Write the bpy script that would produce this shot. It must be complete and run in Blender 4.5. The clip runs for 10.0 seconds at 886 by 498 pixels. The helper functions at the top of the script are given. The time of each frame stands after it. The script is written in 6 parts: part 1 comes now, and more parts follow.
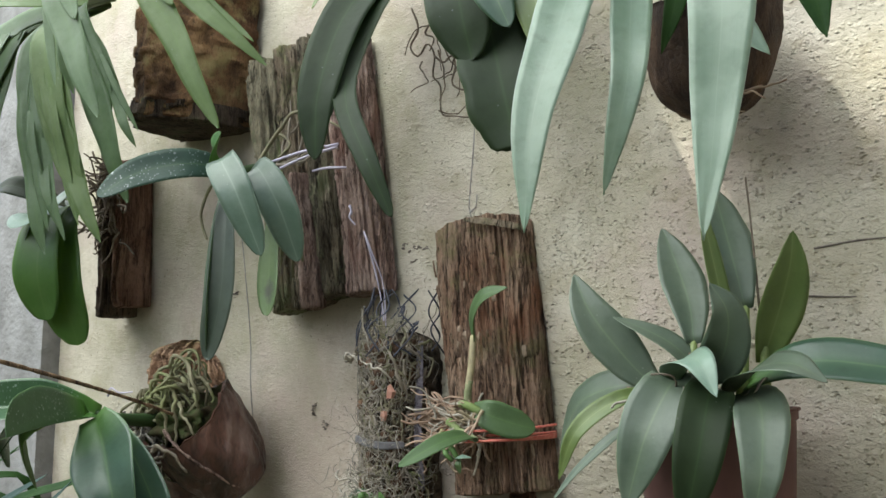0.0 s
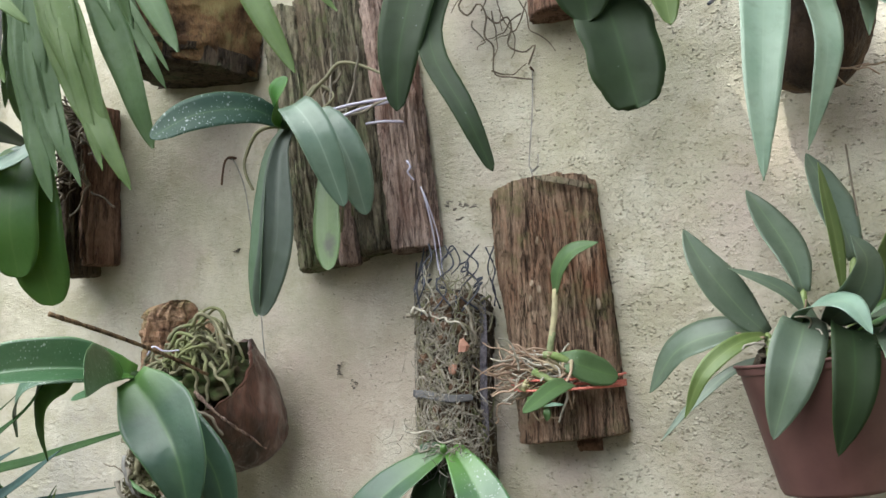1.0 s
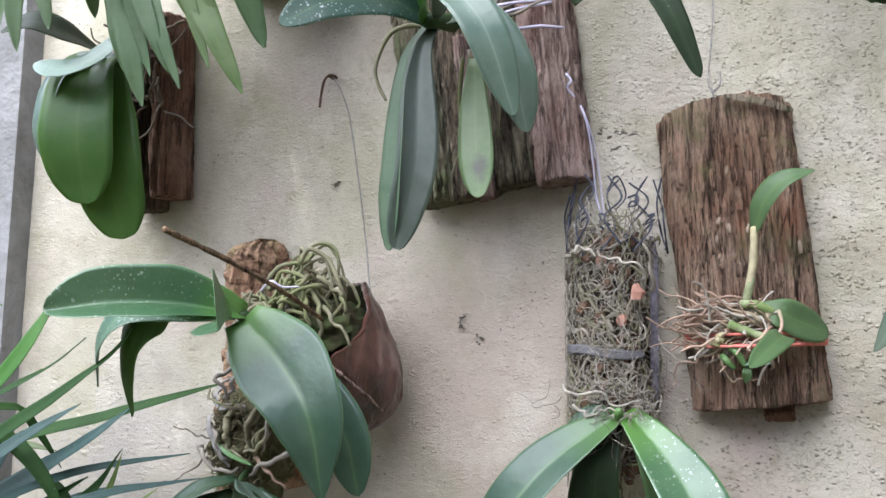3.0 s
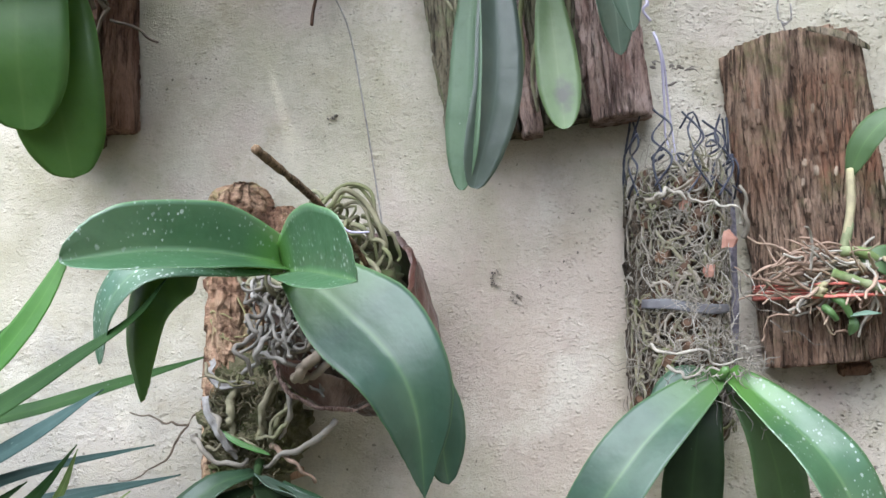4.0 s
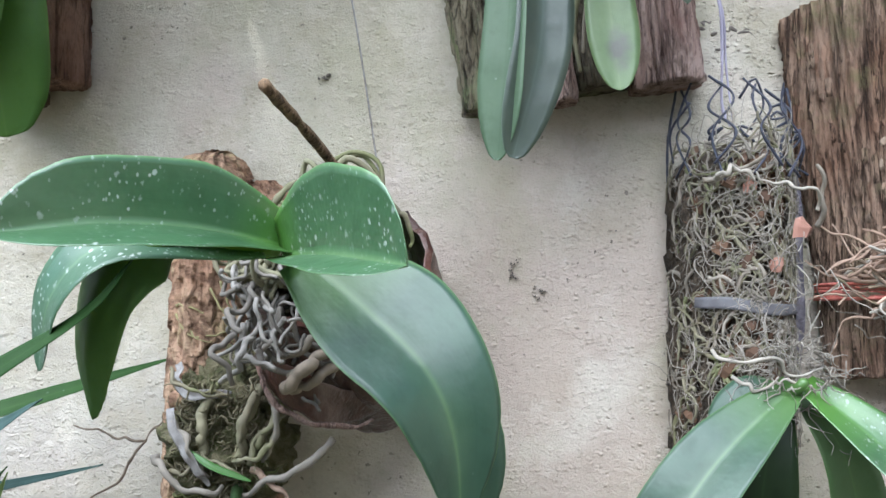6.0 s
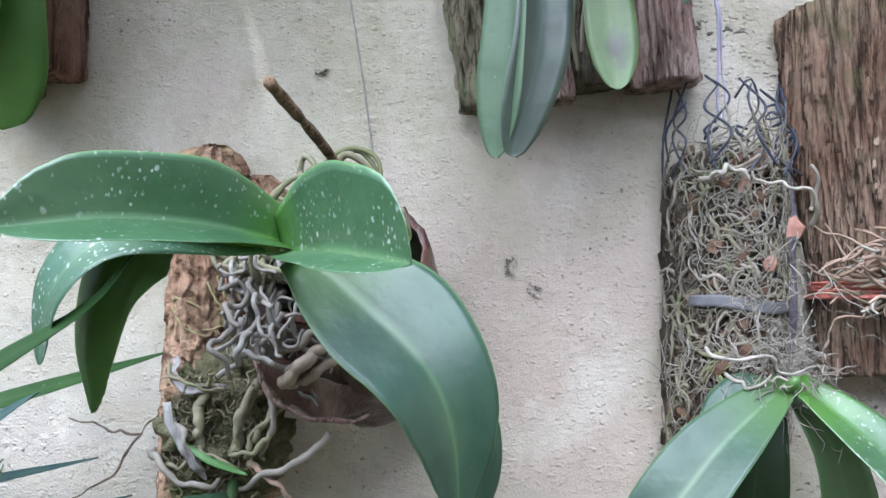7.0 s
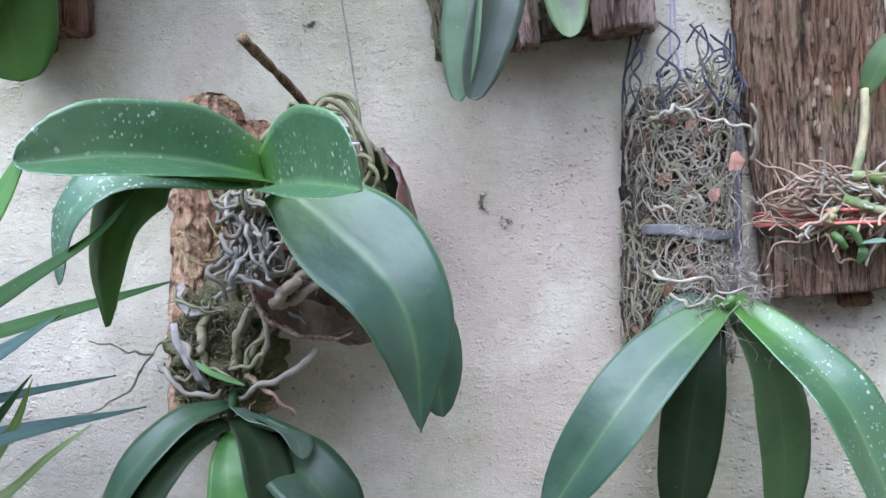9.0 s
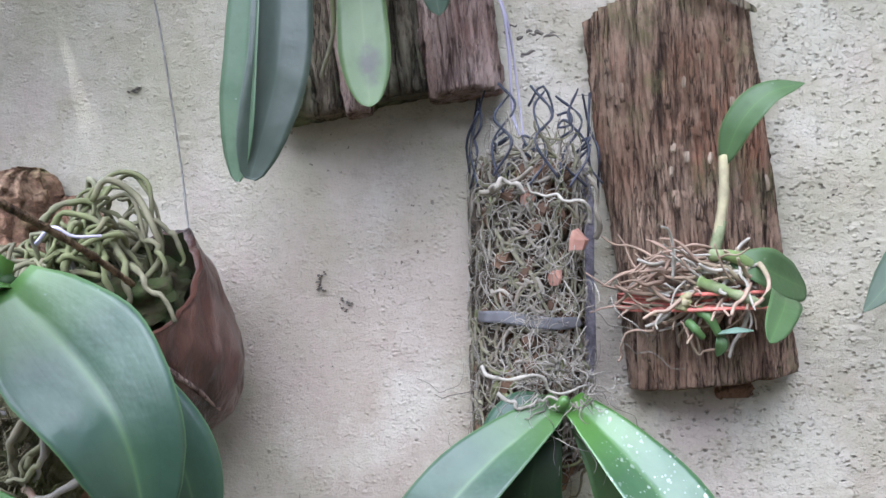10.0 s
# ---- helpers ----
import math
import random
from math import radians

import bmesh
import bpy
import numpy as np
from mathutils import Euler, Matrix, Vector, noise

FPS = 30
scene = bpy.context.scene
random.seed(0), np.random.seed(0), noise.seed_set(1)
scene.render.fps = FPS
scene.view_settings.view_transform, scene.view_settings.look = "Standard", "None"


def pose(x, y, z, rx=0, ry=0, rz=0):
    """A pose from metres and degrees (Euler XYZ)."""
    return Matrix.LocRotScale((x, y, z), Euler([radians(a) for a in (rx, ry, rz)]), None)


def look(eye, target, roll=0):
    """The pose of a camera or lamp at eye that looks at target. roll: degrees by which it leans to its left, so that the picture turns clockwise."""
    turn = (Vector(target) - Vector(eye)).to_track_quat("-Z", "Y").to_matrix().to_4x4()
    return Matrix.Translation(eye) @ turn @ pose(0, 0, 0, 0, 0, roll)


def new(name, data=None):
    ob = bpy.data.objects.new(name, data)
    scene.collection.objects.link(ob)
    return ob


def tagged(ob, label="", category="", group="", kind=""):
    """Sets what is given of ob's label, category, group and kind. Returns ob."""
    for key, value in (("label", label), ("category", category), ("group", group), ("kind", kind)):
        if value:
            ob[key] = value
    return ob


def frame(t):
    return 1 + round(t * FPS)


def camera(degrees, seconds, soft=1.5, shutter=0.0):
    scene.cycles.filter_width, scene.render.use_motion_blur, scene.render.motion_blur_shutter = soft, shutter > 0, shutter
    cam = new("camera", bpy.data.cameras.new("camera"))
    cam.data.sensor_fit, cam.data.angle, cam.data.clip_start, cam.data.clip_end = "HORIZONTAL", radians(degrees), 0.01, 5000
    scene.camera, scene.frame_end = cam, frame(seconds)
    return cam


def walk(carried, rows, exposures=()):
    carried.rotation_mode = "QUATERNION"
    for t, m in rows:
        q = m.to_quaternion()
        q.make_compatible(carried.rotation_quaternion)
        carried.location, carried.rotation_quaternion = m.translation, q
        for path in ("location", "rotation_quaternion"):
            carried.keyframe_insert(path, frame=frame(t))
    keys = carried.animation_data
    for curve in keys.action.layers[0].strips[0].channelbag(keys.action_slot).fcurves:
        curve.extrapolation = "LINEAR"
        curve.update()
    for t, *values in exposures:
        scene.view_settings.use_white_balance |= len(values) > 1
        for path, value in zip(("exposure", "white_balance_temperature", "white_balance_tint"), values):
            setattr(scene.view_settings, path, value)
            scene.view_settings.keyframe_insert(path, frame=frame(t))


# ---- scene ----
cam = camera(53.6, 10.0)
PATH = [
    (0, (0.839, -0.839, 1.397), (-0.378, 0.737, 1.583), 1.0),
    (0.5, (0.687, -0.904, 1.384), (-0.297, 0.826, 1.582), 0.9),
    (1, (0.558, -1.016, 1.363), (-0.227, 0.818, 1.511), 0.9),
    (1.5, (0.499, -1.024, 1.347), (-0.214, 0.84, 1.472), 1.4),
    (2, (0.464, -1.031, 1.342), (-0.202, 0.851, 1.46), 2.1),
    (2.5, (0.434, -1.031, 1.328), (-0.265, 0.841, 1.421), 3.0),
    (3, (0.322, -0.932, 1.308), (-0.415, 0.923, 1.433), 2.6),
    (3.2, (0.265, -0.898, 1.309), (-0.442, 0.969, 1.427), 2.3),
    (4.3, (-0.006, -0.843, 1.263), (-0.137, 1.151, 1.347), 2.1),
    (4.5, (-0.018, -0.809, 1.256), (-0.123, 1.186, 1.353), 2.2),
    (5, (-0.03, -0.74, 1.273), (-0.128, 1.256, 1.342), 2.1),
    (5.5, (-0.03, -0.742, 1.274), (-0.171, 1.251, 1.358), 2.6),
    (7, (-0.038, -0.747, 1.276), (-0.144, 1.249, 1.341), 3.2),
    (7.5, (-0.023, -0.774, 1.283), (-0.139, 1.221, 1.347), 3.3),
    (8, (-0.014, -0.814, 1.277), (-0.114, 1.183, 1.346), 3.1),
    (8.5, (-0.026, -0.84, 1.257), (-0.081, 1.159, 1.272), 2.8),
    (9, (0.002, -0.817, 1.266), (-0.139, 1.178, 1.209), 2.6),
    (9.5, (0.096, -0.756, 1.3), (-0.048, 1.238, 1.255), 2.6),
    (10, (0.157, -0.722, 1.311), (-0.053, 1.267, 1.334), 1.9),
]
walk(cam, [(t, look(eye, target, roll)) for t, eye, target, roll in PATH], exposures=[(0, 0.9, 6300, 2), (0.5, 1.0, 6300, 2), (1, 1.22, 6250, 2), (1.5, 1.465, 6100, 2), (2.5, 1.495, 5850, 9), (3.2, 1.47, 5850, 12), (4.5, 1.64, 5690, 7), (5.5, 1.62, 5650, 7), (7, 1.64, 5420, 10), (8.5, 1.61, 5200, 12), (10, 1.57, 5440, 13)])

# ---- light ----
SUN = Vector((-0.30, -0.62, 0.72)).normalized()          # towards the sun
world = bpy.data.worlds.new("sky")
scene.world = world
world.use_nodes = True
_n = world.node_tree.nodes
_sky = _n.new("ShaderNodeTexSky")
_sky.sky_type, _sky.sun_disc = "NISHITA", False
_sky.sun_elevation = math.asin(SUN.z)
_sky.sun_rotation = math.atan2(SUN.x, SUN.y)
_n["Background"].inputs["Strength"].default_value = 0.07
world.node_tree.links.new(_sky.outputs["Color"], _n["Background"].inputs["Color"])
sun = new("sun", bpy.data.lights.new("sun", "SUN"))
sun.data.energy, sun.data.angle, sun.data.color = 3.0, radians(0.7), (1.0, 0.93, 0.82)
sun.matrix_world = look(SUN * 20, (0, 0, 0))
sky_lamp = new("added_sky_lamp", bpy.data.lights.new("added_sky_lamp", "AREA"))   # added area lamp in open air, stands in for soft sky light
sky_lamp.data.shape, sky_lamp.data.size, sky_lamp.data.size_y = "RECTANGLE", 4.4, 2.7
sky_lamp.data.energy, sky_lamp.data.color = 123.0, (1.0, 0.98, 0.95)
sky_lamp.matrix_world = look((-0.85, -1.28, 3.32), (-0.10, 0.0, 1.70))


# ---- materials ----
class Nodes:
    """A small builder of node materials."""

    def __init__(self, name, rough=0.6, spec=0.4):
        self.mat = bpy.data.materials.new(name)
        self.mat.use_nodes = True
        self.t = self.mat.node_tree
        self.p = self.t.nodes["Principled BSDF"]
        self.out = self.t.nodes["Material Output"]
        self.p.inputs["Roughness"].default_value = rough
        self.p.inputs["Specular IOR Level"].default_value = spec

    def put(self, kind, **inputs):
        n = self.t.nodes.new(kind)
        for k, v in inputs.items():
            self.set(n, k.replace("_", " "), v)
        return n

    def set(self, n, key, v):
        sock = n.inputs[int(key[1:])] if key[0] == "i" and key[1:].isdigit() else n.inputs[key]
        if isinstance(v, bpy.types.NodeSocket):
            self.t.links.new(v, sock)
        else:
            sock.default_value = v

    def coords(self, scale=(1, 1, 1), uv=False):
        c = self.put("ShaderNodeTexCoord")
        m = self.put("ShaderNodeMapping", Vector=c.outputs["UV" if uv else "Object"], Scale=scale)
        return m.outputs[0]

    def noise(self, scale, vec=None, detail=4.0, rough=0.55):
        n = self.put("ShaderNodeTexNoise", Scale=scale, Detail=detail, Roughness=rough)
        self.set(n, "Vector", vec if vec is not None else self.coords())
        return n.outputs["Fac"]

    def voronoi(self, scale, vec=None, feature="F1"):
        n = self.put("ShaderNodeTexVoronoi", Scale=scale)
        n.feature = feature
        self.set(n, "Vector", vec if vec is not None else self.coords())
        return n.outputs["Distance"]

    def ramp(self, fac, *stops):
        n = self.put("ShaderNodeValToRGB", Fac=fac)
        e = n.color_ramp.elements
        while len(e) < len(stops):
            e.new(0.5)
        for el, (pos, col) in zip(e, stops):
            el.position = pos
            el.color = (*col, 1) if isinstance(col, tuple) else (col, col, col, 1)
        return n.outputs["Color"]

    def mix(self, fac, a, b, mode="MIX"):
        n = self.put("ShaderNodeMix")
        n.data_type, n.blend_type = "RGBA", mode
        for key, v in ((0, fac), (6, a), (7, b)):
            if isinstance(v, tuple):
                v = (*v, 1)
            if isinstance(v, bpy.types.NodeSocket):
                self.t.links.new(v, n.inputs[key])
            else:
                n.inputs[key].default_value = v
        return n.outputs[2]

    def calc(self, op, a, b=0.0, c=0.0):
        n = self.put("ShaderNodeMath")
        n.operation = op
        for i, v in enumerate((a, b, c)):
            self.set(n, "i%d" % i, v)
        return n.outputs[0]

    def random(self):
        return self.put("ShaderNodeObjectInfo").outputs["Random"]

    def island(self):
        return self.put("ShaderNodeNewGeometry").outputs["Random Per Island"]

    def bump(self, height, strength=0.5, distance=0.002, normal=None):
        n = self.put("ShaderNodeBump", Height=height, Strength=strength, Distance=distance)
        if normal is not None:
            self.set(n, "Normal", normal)
        return n.outputs[0]

    def finish(self, color, normal=None, rough=None):
        self.set(self.p, "Base Color", (*color, 1) if isinstance(color, tuple) else color)
        if normal is not None:
            self.set(self.p, "Normal", normal)
        if rough is not None:
            self.set(self.p, "Roughness", rough)
        return self.mat


def leaf_material(name, dark, light, rib, rough=0.38, spots=0.0, sheer=0.12, rib_width=0.035, tip=None, blotch=False, spec=0.6, vein=0.12, heart_glow=None):
    k = Nodes(name, rough, spec)
    uv = k.put("ShaderNodeTexCoord").outputs["UV"]
    sep = k.put("ShaderNodeSeparateXYZ", Vector=uv)
    u, v = sep.outputs[0], sep.outputs[1]
    off = k.calc("ABSOLUTE", k.calc("SUBTRACT", u, 0.5))
    base = k.mix(k.ramp(k.noise(28, detail=5), (0.32, 0.0), (0.7, 1.0)), dark, light)
    fibre = k.noise(1.0, k.coords((44, 1.6, 1), uv=True), detail=3)
    base = k.mix(k.calc("MULTIPLY", k.ramp(fibre, (0.4, 0.0), (0.65, 1.0)), 0.18), base, light)
    base = k.mix(k.ramp(k.noise(75, detail=5, rough=0.65), (0.52, 0.0), (0.72, 0.5)), base, tuple(c * 0.6 for c in dark))
    base = k.mix(k.ramp(k.calc("ADD", off, k.calc("MULTIPLY", k.noise(18), 0.25)), (0.08, 0.45), (0.33, 0.0)), base, tuple(0.55 * a + 0.45 * b for a, b in zip(light, rib)))
    base = k.mix(k.ramp(off, (0.0, 0.6), (rib_width, 0.0)), base, rib)
    base = k.mix(k.ramp(off, (0.478, 0.0), (0.497, 0.5)), base, tuple(min(0.5, c * 1.6) for c in rib))
    # Yellow-green leaf base; the glow of light coming through is painted in too.
    if heart_glow:
        base = k.mix(k.ramp(k.calc("ADD", v, k.calc("MULTIPLY", k.noise(30), 0.12)), (0.08, 0.8), (0.36, 0.0)), base, heart_glow)
    if tip:
        base = k.mix(k.ramp(k.calc("ADD", v, k.calc("MULTIPLY", k.noise(60), 0.10)), (1.015, 0.0), (1.05, 0.9)), base, tip)
    if blotch:
        dx = k.calc("SUBTRACT", u, 0.42)
        dy = k.calc("SUBTRACT", v, 0.80)
        r = k.calc("ADD", k.calc("MULTIPLY", k.calc("MULTIPLY", dx, dx), 1.0), k.calc("MULTIPLY", k.calc("MULTIPLY", dy, dy), 6.0))
        r = k.calc("ADD", r, k.calc("MULTIPLY", k.calc("SUBTRACT", k.noise(160), 0.5), 0.12))
        base = k.mix(k.ramp(r, (0.0, 0.95), (0.09, 0.0)), base, (0.06, 0.04, 0.055))
    if spots:
        d = k.calc("MINIMUM", k.voronoi(290, k.coords((1, 1, 0.7))), k.calc("ADD", k.voronoi(135, k.coords((1, 0.7, 0.7))), 0.04))
        field = k.ramp(k.noise(34, detail=2), (0.50 - 0.10 * spots, 0.0), (0.62, 1.0))
        dots = k.ramp(k.calc("ADD", d, k.calc("MULTIPLY", k.noise(380), 0.45)), (0.36, 1.0), (0.46, 0.0))
        base = k.mix(k.calc("MULTIPLY", k.calc("MULTIPLY", field, dots), 0.70), base, (0.72, 0.76, 0.72))
    fleck = k.ramp(k.calc("ADD", k.voronoi(95), k.calc("MULTIPLY", k.noise(300), 0.3)), (0.20, 1.0), (0.25, 0.0))
    base = k.mix(k.calc("MULTIPLY", fleck, k.ramp(k.noise(21, detail=2), (0.52, 0.0), (0.66, 0.45))), base, (0.45, 0.50, 0.42))
    base = k.mix(0.25, base, k.mix(k.random(), dark, light))
    dust = k.ramp(k.noise(11, detail=6), (0.5, 0.0), (0.8, 0.14))
    base = k.mix(dust, base, tuple(min(0.28, 0.02 + 2.2 * c) for c in light))
    normal = k.bump(fibre, vein, 0.0006 + 0.0014 * (vein > 0.5))
    normal = k.bump(k.noise(45, detail=3), 0.35, 0.003, normal)
    k.finish(base, normal, k.calc("ADD", rough - 0.14, k.calc("MULTIPLY", k.noise(50), 0.22)))
    tr = k.put("ShaderNodeBsdfTranslucent", Color=k.mix(0.5, base, (0.35, 0.45, 0.06)))
    mx = k.put("ShaderNodeMixShader", Fac=sheer)
    k.t.links.new(k.p.outputs[0], mx.inputs[1])
    k.t.links.new(tr.outputs[0], mx.inputs[2])
    k.t.links.new(mx.outputs[0], k.out.inputs["Surface"])
    return k.mat


def bark_material(name, cols, grain=(55, 55, 5), lichen=None, rough=0.9, bump=0.9, fine=420, plates=0, crackle=0.7, spec=0.2):
    """cols: crevice, body, ridge colours; grain: noise scale, stretched along z."""
    k = Nodes(name, rough, spec)
    g = k.noise(1.0, k.coords(grain), detail=7, rough=0.65)
    f = k.noise(fine, k.coords((1, 1, 0.35)), detail=4, rough=0.7)
    big = k.noise(14, detail=4)
    body = k.mix(k.ramp(big, (0.35, 0.0), (0.65, 1.0)), cols[1], cols[2])
    base = k.mix(k.ramp(g, (0.34, 1.0), (0.5, 0.0)), body, cols[0])
    base = k.mix(k.ramp(g, (0.56, 0.0), (0.72, 0.8)), base, cols[2])
    base = k.mix(k.ramp(f, (0.3, 0.6), (0.5, 0.0)), base, cols[0])
    if len(cols) > 3:
        base = k.mix(k.ramp(k.noise(1.0, k.coords((30, 30, 9)), detail=5), (0.55, 0.0), (0.68, 0.75)), base, cols[3])
    if lichen:
        base = k.mix(k.ramp(k.noise(24, detail=6, rough=0.7), (0.52, 0.0), (0.66, 0.75)), base, lichen)
    line = k.noise(1.0, k.coords((grain[0] * 0.55, grain[1] * 0.55, grain[2] * 0.8)), detail=4, rough=0.6)
    crack = k.ramp(k.calc("ABSOLUTE", k.calc("SUBTRACT", line, 0.5)), (0.0, 1.0), (0.022, 0.0))
    if plates:
        warp = k.put("ShaderNodeMix")
        warp.data_type, warp.blend_type = "RGBA", "ADD"
        warp.inputs[0].default_value = 0.03
        k.t.links.new(k.coords(), warp.inputs[6])
        nz = k.put("ShaderNodeTexNoise", Scale=40.0, Detail=3.0)
        k.t.links.new(k.coords(), nz.inputs["Vector"])
        k.t.links.new(nz.outputs["Color"], warp.inputs[7])
        crack = k.ramp(k.voronoi(plates, warp.outputs[2], "DISTANCE_TO_EDGE"), (0.0, 1.0), (0.09, 0.0))
    base = k.mix(k.calc("MULTIPLY", crack, crackle), base, cols[0])
    normal = k.bump(g, bump, 0.010)
    normal = k.bump(k.calc("MULTIPLY", crack, -1.0), crackle, 0.003, normal)
    normal = k.bump(f, 0.8, 0.002, normal)
    return k.finish(base, normal)


def plaster_material():
    k = Nodes("cream_plaster", 0.92, 0.15)
    broad = k.noise(2.3, detail=5)
    mid = k.noise(9, k.coords((1, 1, 1.4)), detail=7, rough=0.66)
    patch = k.ramp(k.noise(3.7, detail=3), (0.44, 0.12), (0.60, 1.0))
    scr = k.noise(1.0, k.coords((200, 200, 250)), detail=3, rough=0.6)
    grit = k.noise(520, detail=3, rough=0.7)
    pit = k.noise(1.0, k.coords((200, 200, 300)), detail=2, rough=0.5)
    base = k.mix(k.ramp(broad, (0.36, 0.0), (0.62, 1.0)), (0.50, 0.46, 0.365), (0.565, 0.515, 0.435))
    base = k.mix(k.ramp(mid, (0.45, 0.0), (0.68, 0.8)), base, (0.355, 0.32, 0.235))
    base = k.mix(k.ramp(k.noise(4.6, detail=4), (0.50, 0.0), (0.66, 0.8)), base, (0.50, 0.41, 0.37))
    base = k.mix(k.ramp(k.noise(17, detail=5, rough=0.65), (0.52, 0.0), (0.70, 0.75)), base, (0.37, 0.32, 0.225))
    base = k.mix(k.ramp(k.noise(43, detail=6, rough=0.7), (0.55, 0.0), (0.70, 0.65)), base, (0.34, 0.30, 0.235))
    base = k.mix(k.calc("MULTIPLY", k.ramp(pit, (0.20, 0.7), (0.28, 0.0)), patch), base, (0.20, 0.17, 0.135))
    sep = k.put("ShaderNodeSeparateXYZ", Vector=k.coords())
    # Pink-brown stain; shade under the husk is painted into it as well.
    dx = k.calc("MULTIPLY", k.calc("SUBTRACT", sep.outputs[0], 0.03), 5.5)
    dz = k.calc("MULTIPLY", k.calc("SUBTRACT", sep.outputs[2], 1.22), 4.2)
    shade_stain = k.calc("ADD", k.calc("ADD", k.calc("MULTIPLY", dx, dx), k.calc("MULTIPLY", dz, dz)), k.calc("MULTIPLY", k.calc("SUBTRACT", mid, 0.5), 2.2))
    base = k.mix(k.ramp(shade_stain, (0.1, 0.6), (1.0, 0.0)), base, (0.43, 0.335, 0.29))
    # Grey patch low left: grime, with that corner's shade put into the colour.
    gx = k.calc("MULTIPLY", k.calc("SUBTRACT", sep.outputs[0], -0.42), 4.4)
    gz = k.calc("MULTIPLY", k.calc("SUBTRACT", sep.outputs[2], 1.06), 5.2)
    shade_grime = k.calc("ADD", k.calc("ADD", k.calc("MULTIPLY", gx, gx), k.calc("MULTIPLY", gz, gz)), k.calc("MULTIPLY", k.calc("SUBTRACT", mid, 0.5), 3.2))
    base = k.mix(k.ramp(shade_grime, (0.1, 0.7), (1.1, 0.0)), base, (0.34, 0.315, 0.295))
    base = k.mix(k.ramp(k.noise(7.3, detail=6, rough=0.7), (0.54, 0.0), (0.66, 0.6)), base, (0.62, 0.58, 0.50))
    olive = k.ramp(k.noise(6.5, k.coords((1, 1, 0.8)), detail=6, rough=0.68), (0.50, 0.0), (0.64, 0.55))
    base = k.mix(olive, base, (0.40, 0.375, 0.255))
    base = k.mix(k.ramp(k.noise(260, detail=3, rough=0.6), (0.38, 0.18), (0.55, 0.0)), base, (0.40, 0.365, 0.295))
    fleck = k.ramp(k.noise(190, detail=2, rough=0.5), (0.29, 1.0), (0.33, 0.0))
    fleck = k.calc("MULTIPLY", fleck, k.ramp(k.noise(13, detail=3), (0.46, 0.0), (0.60, 1.0)))
    base = k.mix(k.calc("MULTIPLY", fleck, 0.8), base, (0.11, 0.095, 0.08))
    normal = k.bump(k.calc("MULTIPLY", k.ramp(scr, (0.57, 0.0), (0.74, 1.0)), patch), 0.55, 0.0026)
    normal = k.bump(k.calc("MULTIPLY", k.ramp(pit, (0.20, 0.0), (0.31, 1.0)), patch), 0.9, 0.0030, normal)
    normal = k.bump(mid, 0.25, 0.004, normal)
    right = k.ramp(k.calc("ADD", sep.outputs[0], k.calc("MULTIPLY", k.calc("SUBTRACT", broad, 0.5), 0.5)), (0.02, 0.40), (0.30, 1.0))
    hole = k.ramp(k.voronoi(1.0, k.coords((150, 150, 230))), (0.05, 1.0), (0.34, 0.0))
    hole = k.calc("MULTIPLY", hole, k.ramp(k.noise(70, detail=2), (0.50, 0.0), (0.58, 1.0)))
    hole = k.calc("MULTIPLY", hole, right)
    base = k.mix(k.calc("MULTIPLY", hole, 0.42), base, (0.20, 0.17, 0.135))
    grain = k.ramp(k.voronoi(1.0, k.coords((190, 190, 240))), (0.05, 1.0), (0.45, 0.0))
    grain = k.calc("MULTIPLY", grain, k.ramp(k.noise(45, detail=3), (0.48, 0.0), (0.60, 1.0)))
    relief = k.calc("SUBTRACT", k.calc("MULTIPLY", grain, 0.7), hole)
    normal = k.bump(k.calc("MULTIPLY", relief, right), 0.95, 0.0032, normal)
    trowel = k.noise(1.0, k.coords((60, 60, 110)), detail=3, rough=0.55)
    normal = k.bump(k.calc("MULTIPLY", trowel, right), 0.35, 0.006, normal)
    normal = k.bump(grit, 0.8, 0.0016, normal)
    return k.finish(base, normal)


def plain_material(name, a, b, rough=0.5, scale=40, bump=0.3, metal=0.0, spec=0.4, distance=0.001):
    k = Nodes(name, rough, spec)
    k.p.inputs["Metallic"].default_value = metal
    n = k.noise(scale, detail=5)
    m = k.noise(scale * 7, detail=3)
    base = k.mix(k.ramp(n, (0.35, 0.0), (0.65, 1.0)), a, b)
    return k.finish(base, k.bump(m, bump, distance, k.bump(n, bump, distance * 2)))


def root_material(name, a, b, green=None, rough=0.75):
    k = Nodes(name, rough, 0.25)
    base = k.mix(k.island(), a, b)
    base = k.mix(k.ramp(k.noise(90, detail=4), (0.4, 0.0), (0.65, 0.7)), base, tuple(c * 0.55 for c in a))
    if green:
        base = k.mix(k.ramp(k.noise(22, detail=2), (0.5, 0.0), (0.62, 0.8)), base, green)
    return k.finish(base, k.bump(k.noise(700), 0.4, 0.0006))


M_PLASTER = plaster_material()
M_PILLAR = plain_material("whitewashed_plaster", (0.27, 0.265, 0.265), (0.16, 0.155, 0.15), 0.9, 14, 0.7, distance=0.004)
M_GROUND = plain_material("garden_soil", (0.085, 0.062, 0.042), (0.06, 0.075, 0.03), 0.95, 3, 0.5, distance=0.02)
M_BLOCKER = plain_material("blocker_boards", (0.32, 0.27, 0.21), (0.24, 0.20, 0.16), 0.8, 6, 0.3)
M_PHAL = leaf_material("moth_orchid_leaf", (0.023, 0.056, 0.033), (0.045, 0.094, 0.057), (0.13, 0.22, 0.085), 0.44, 0.0, spec=0.64, heart_glow=(0.10, 0.21, 0.025))
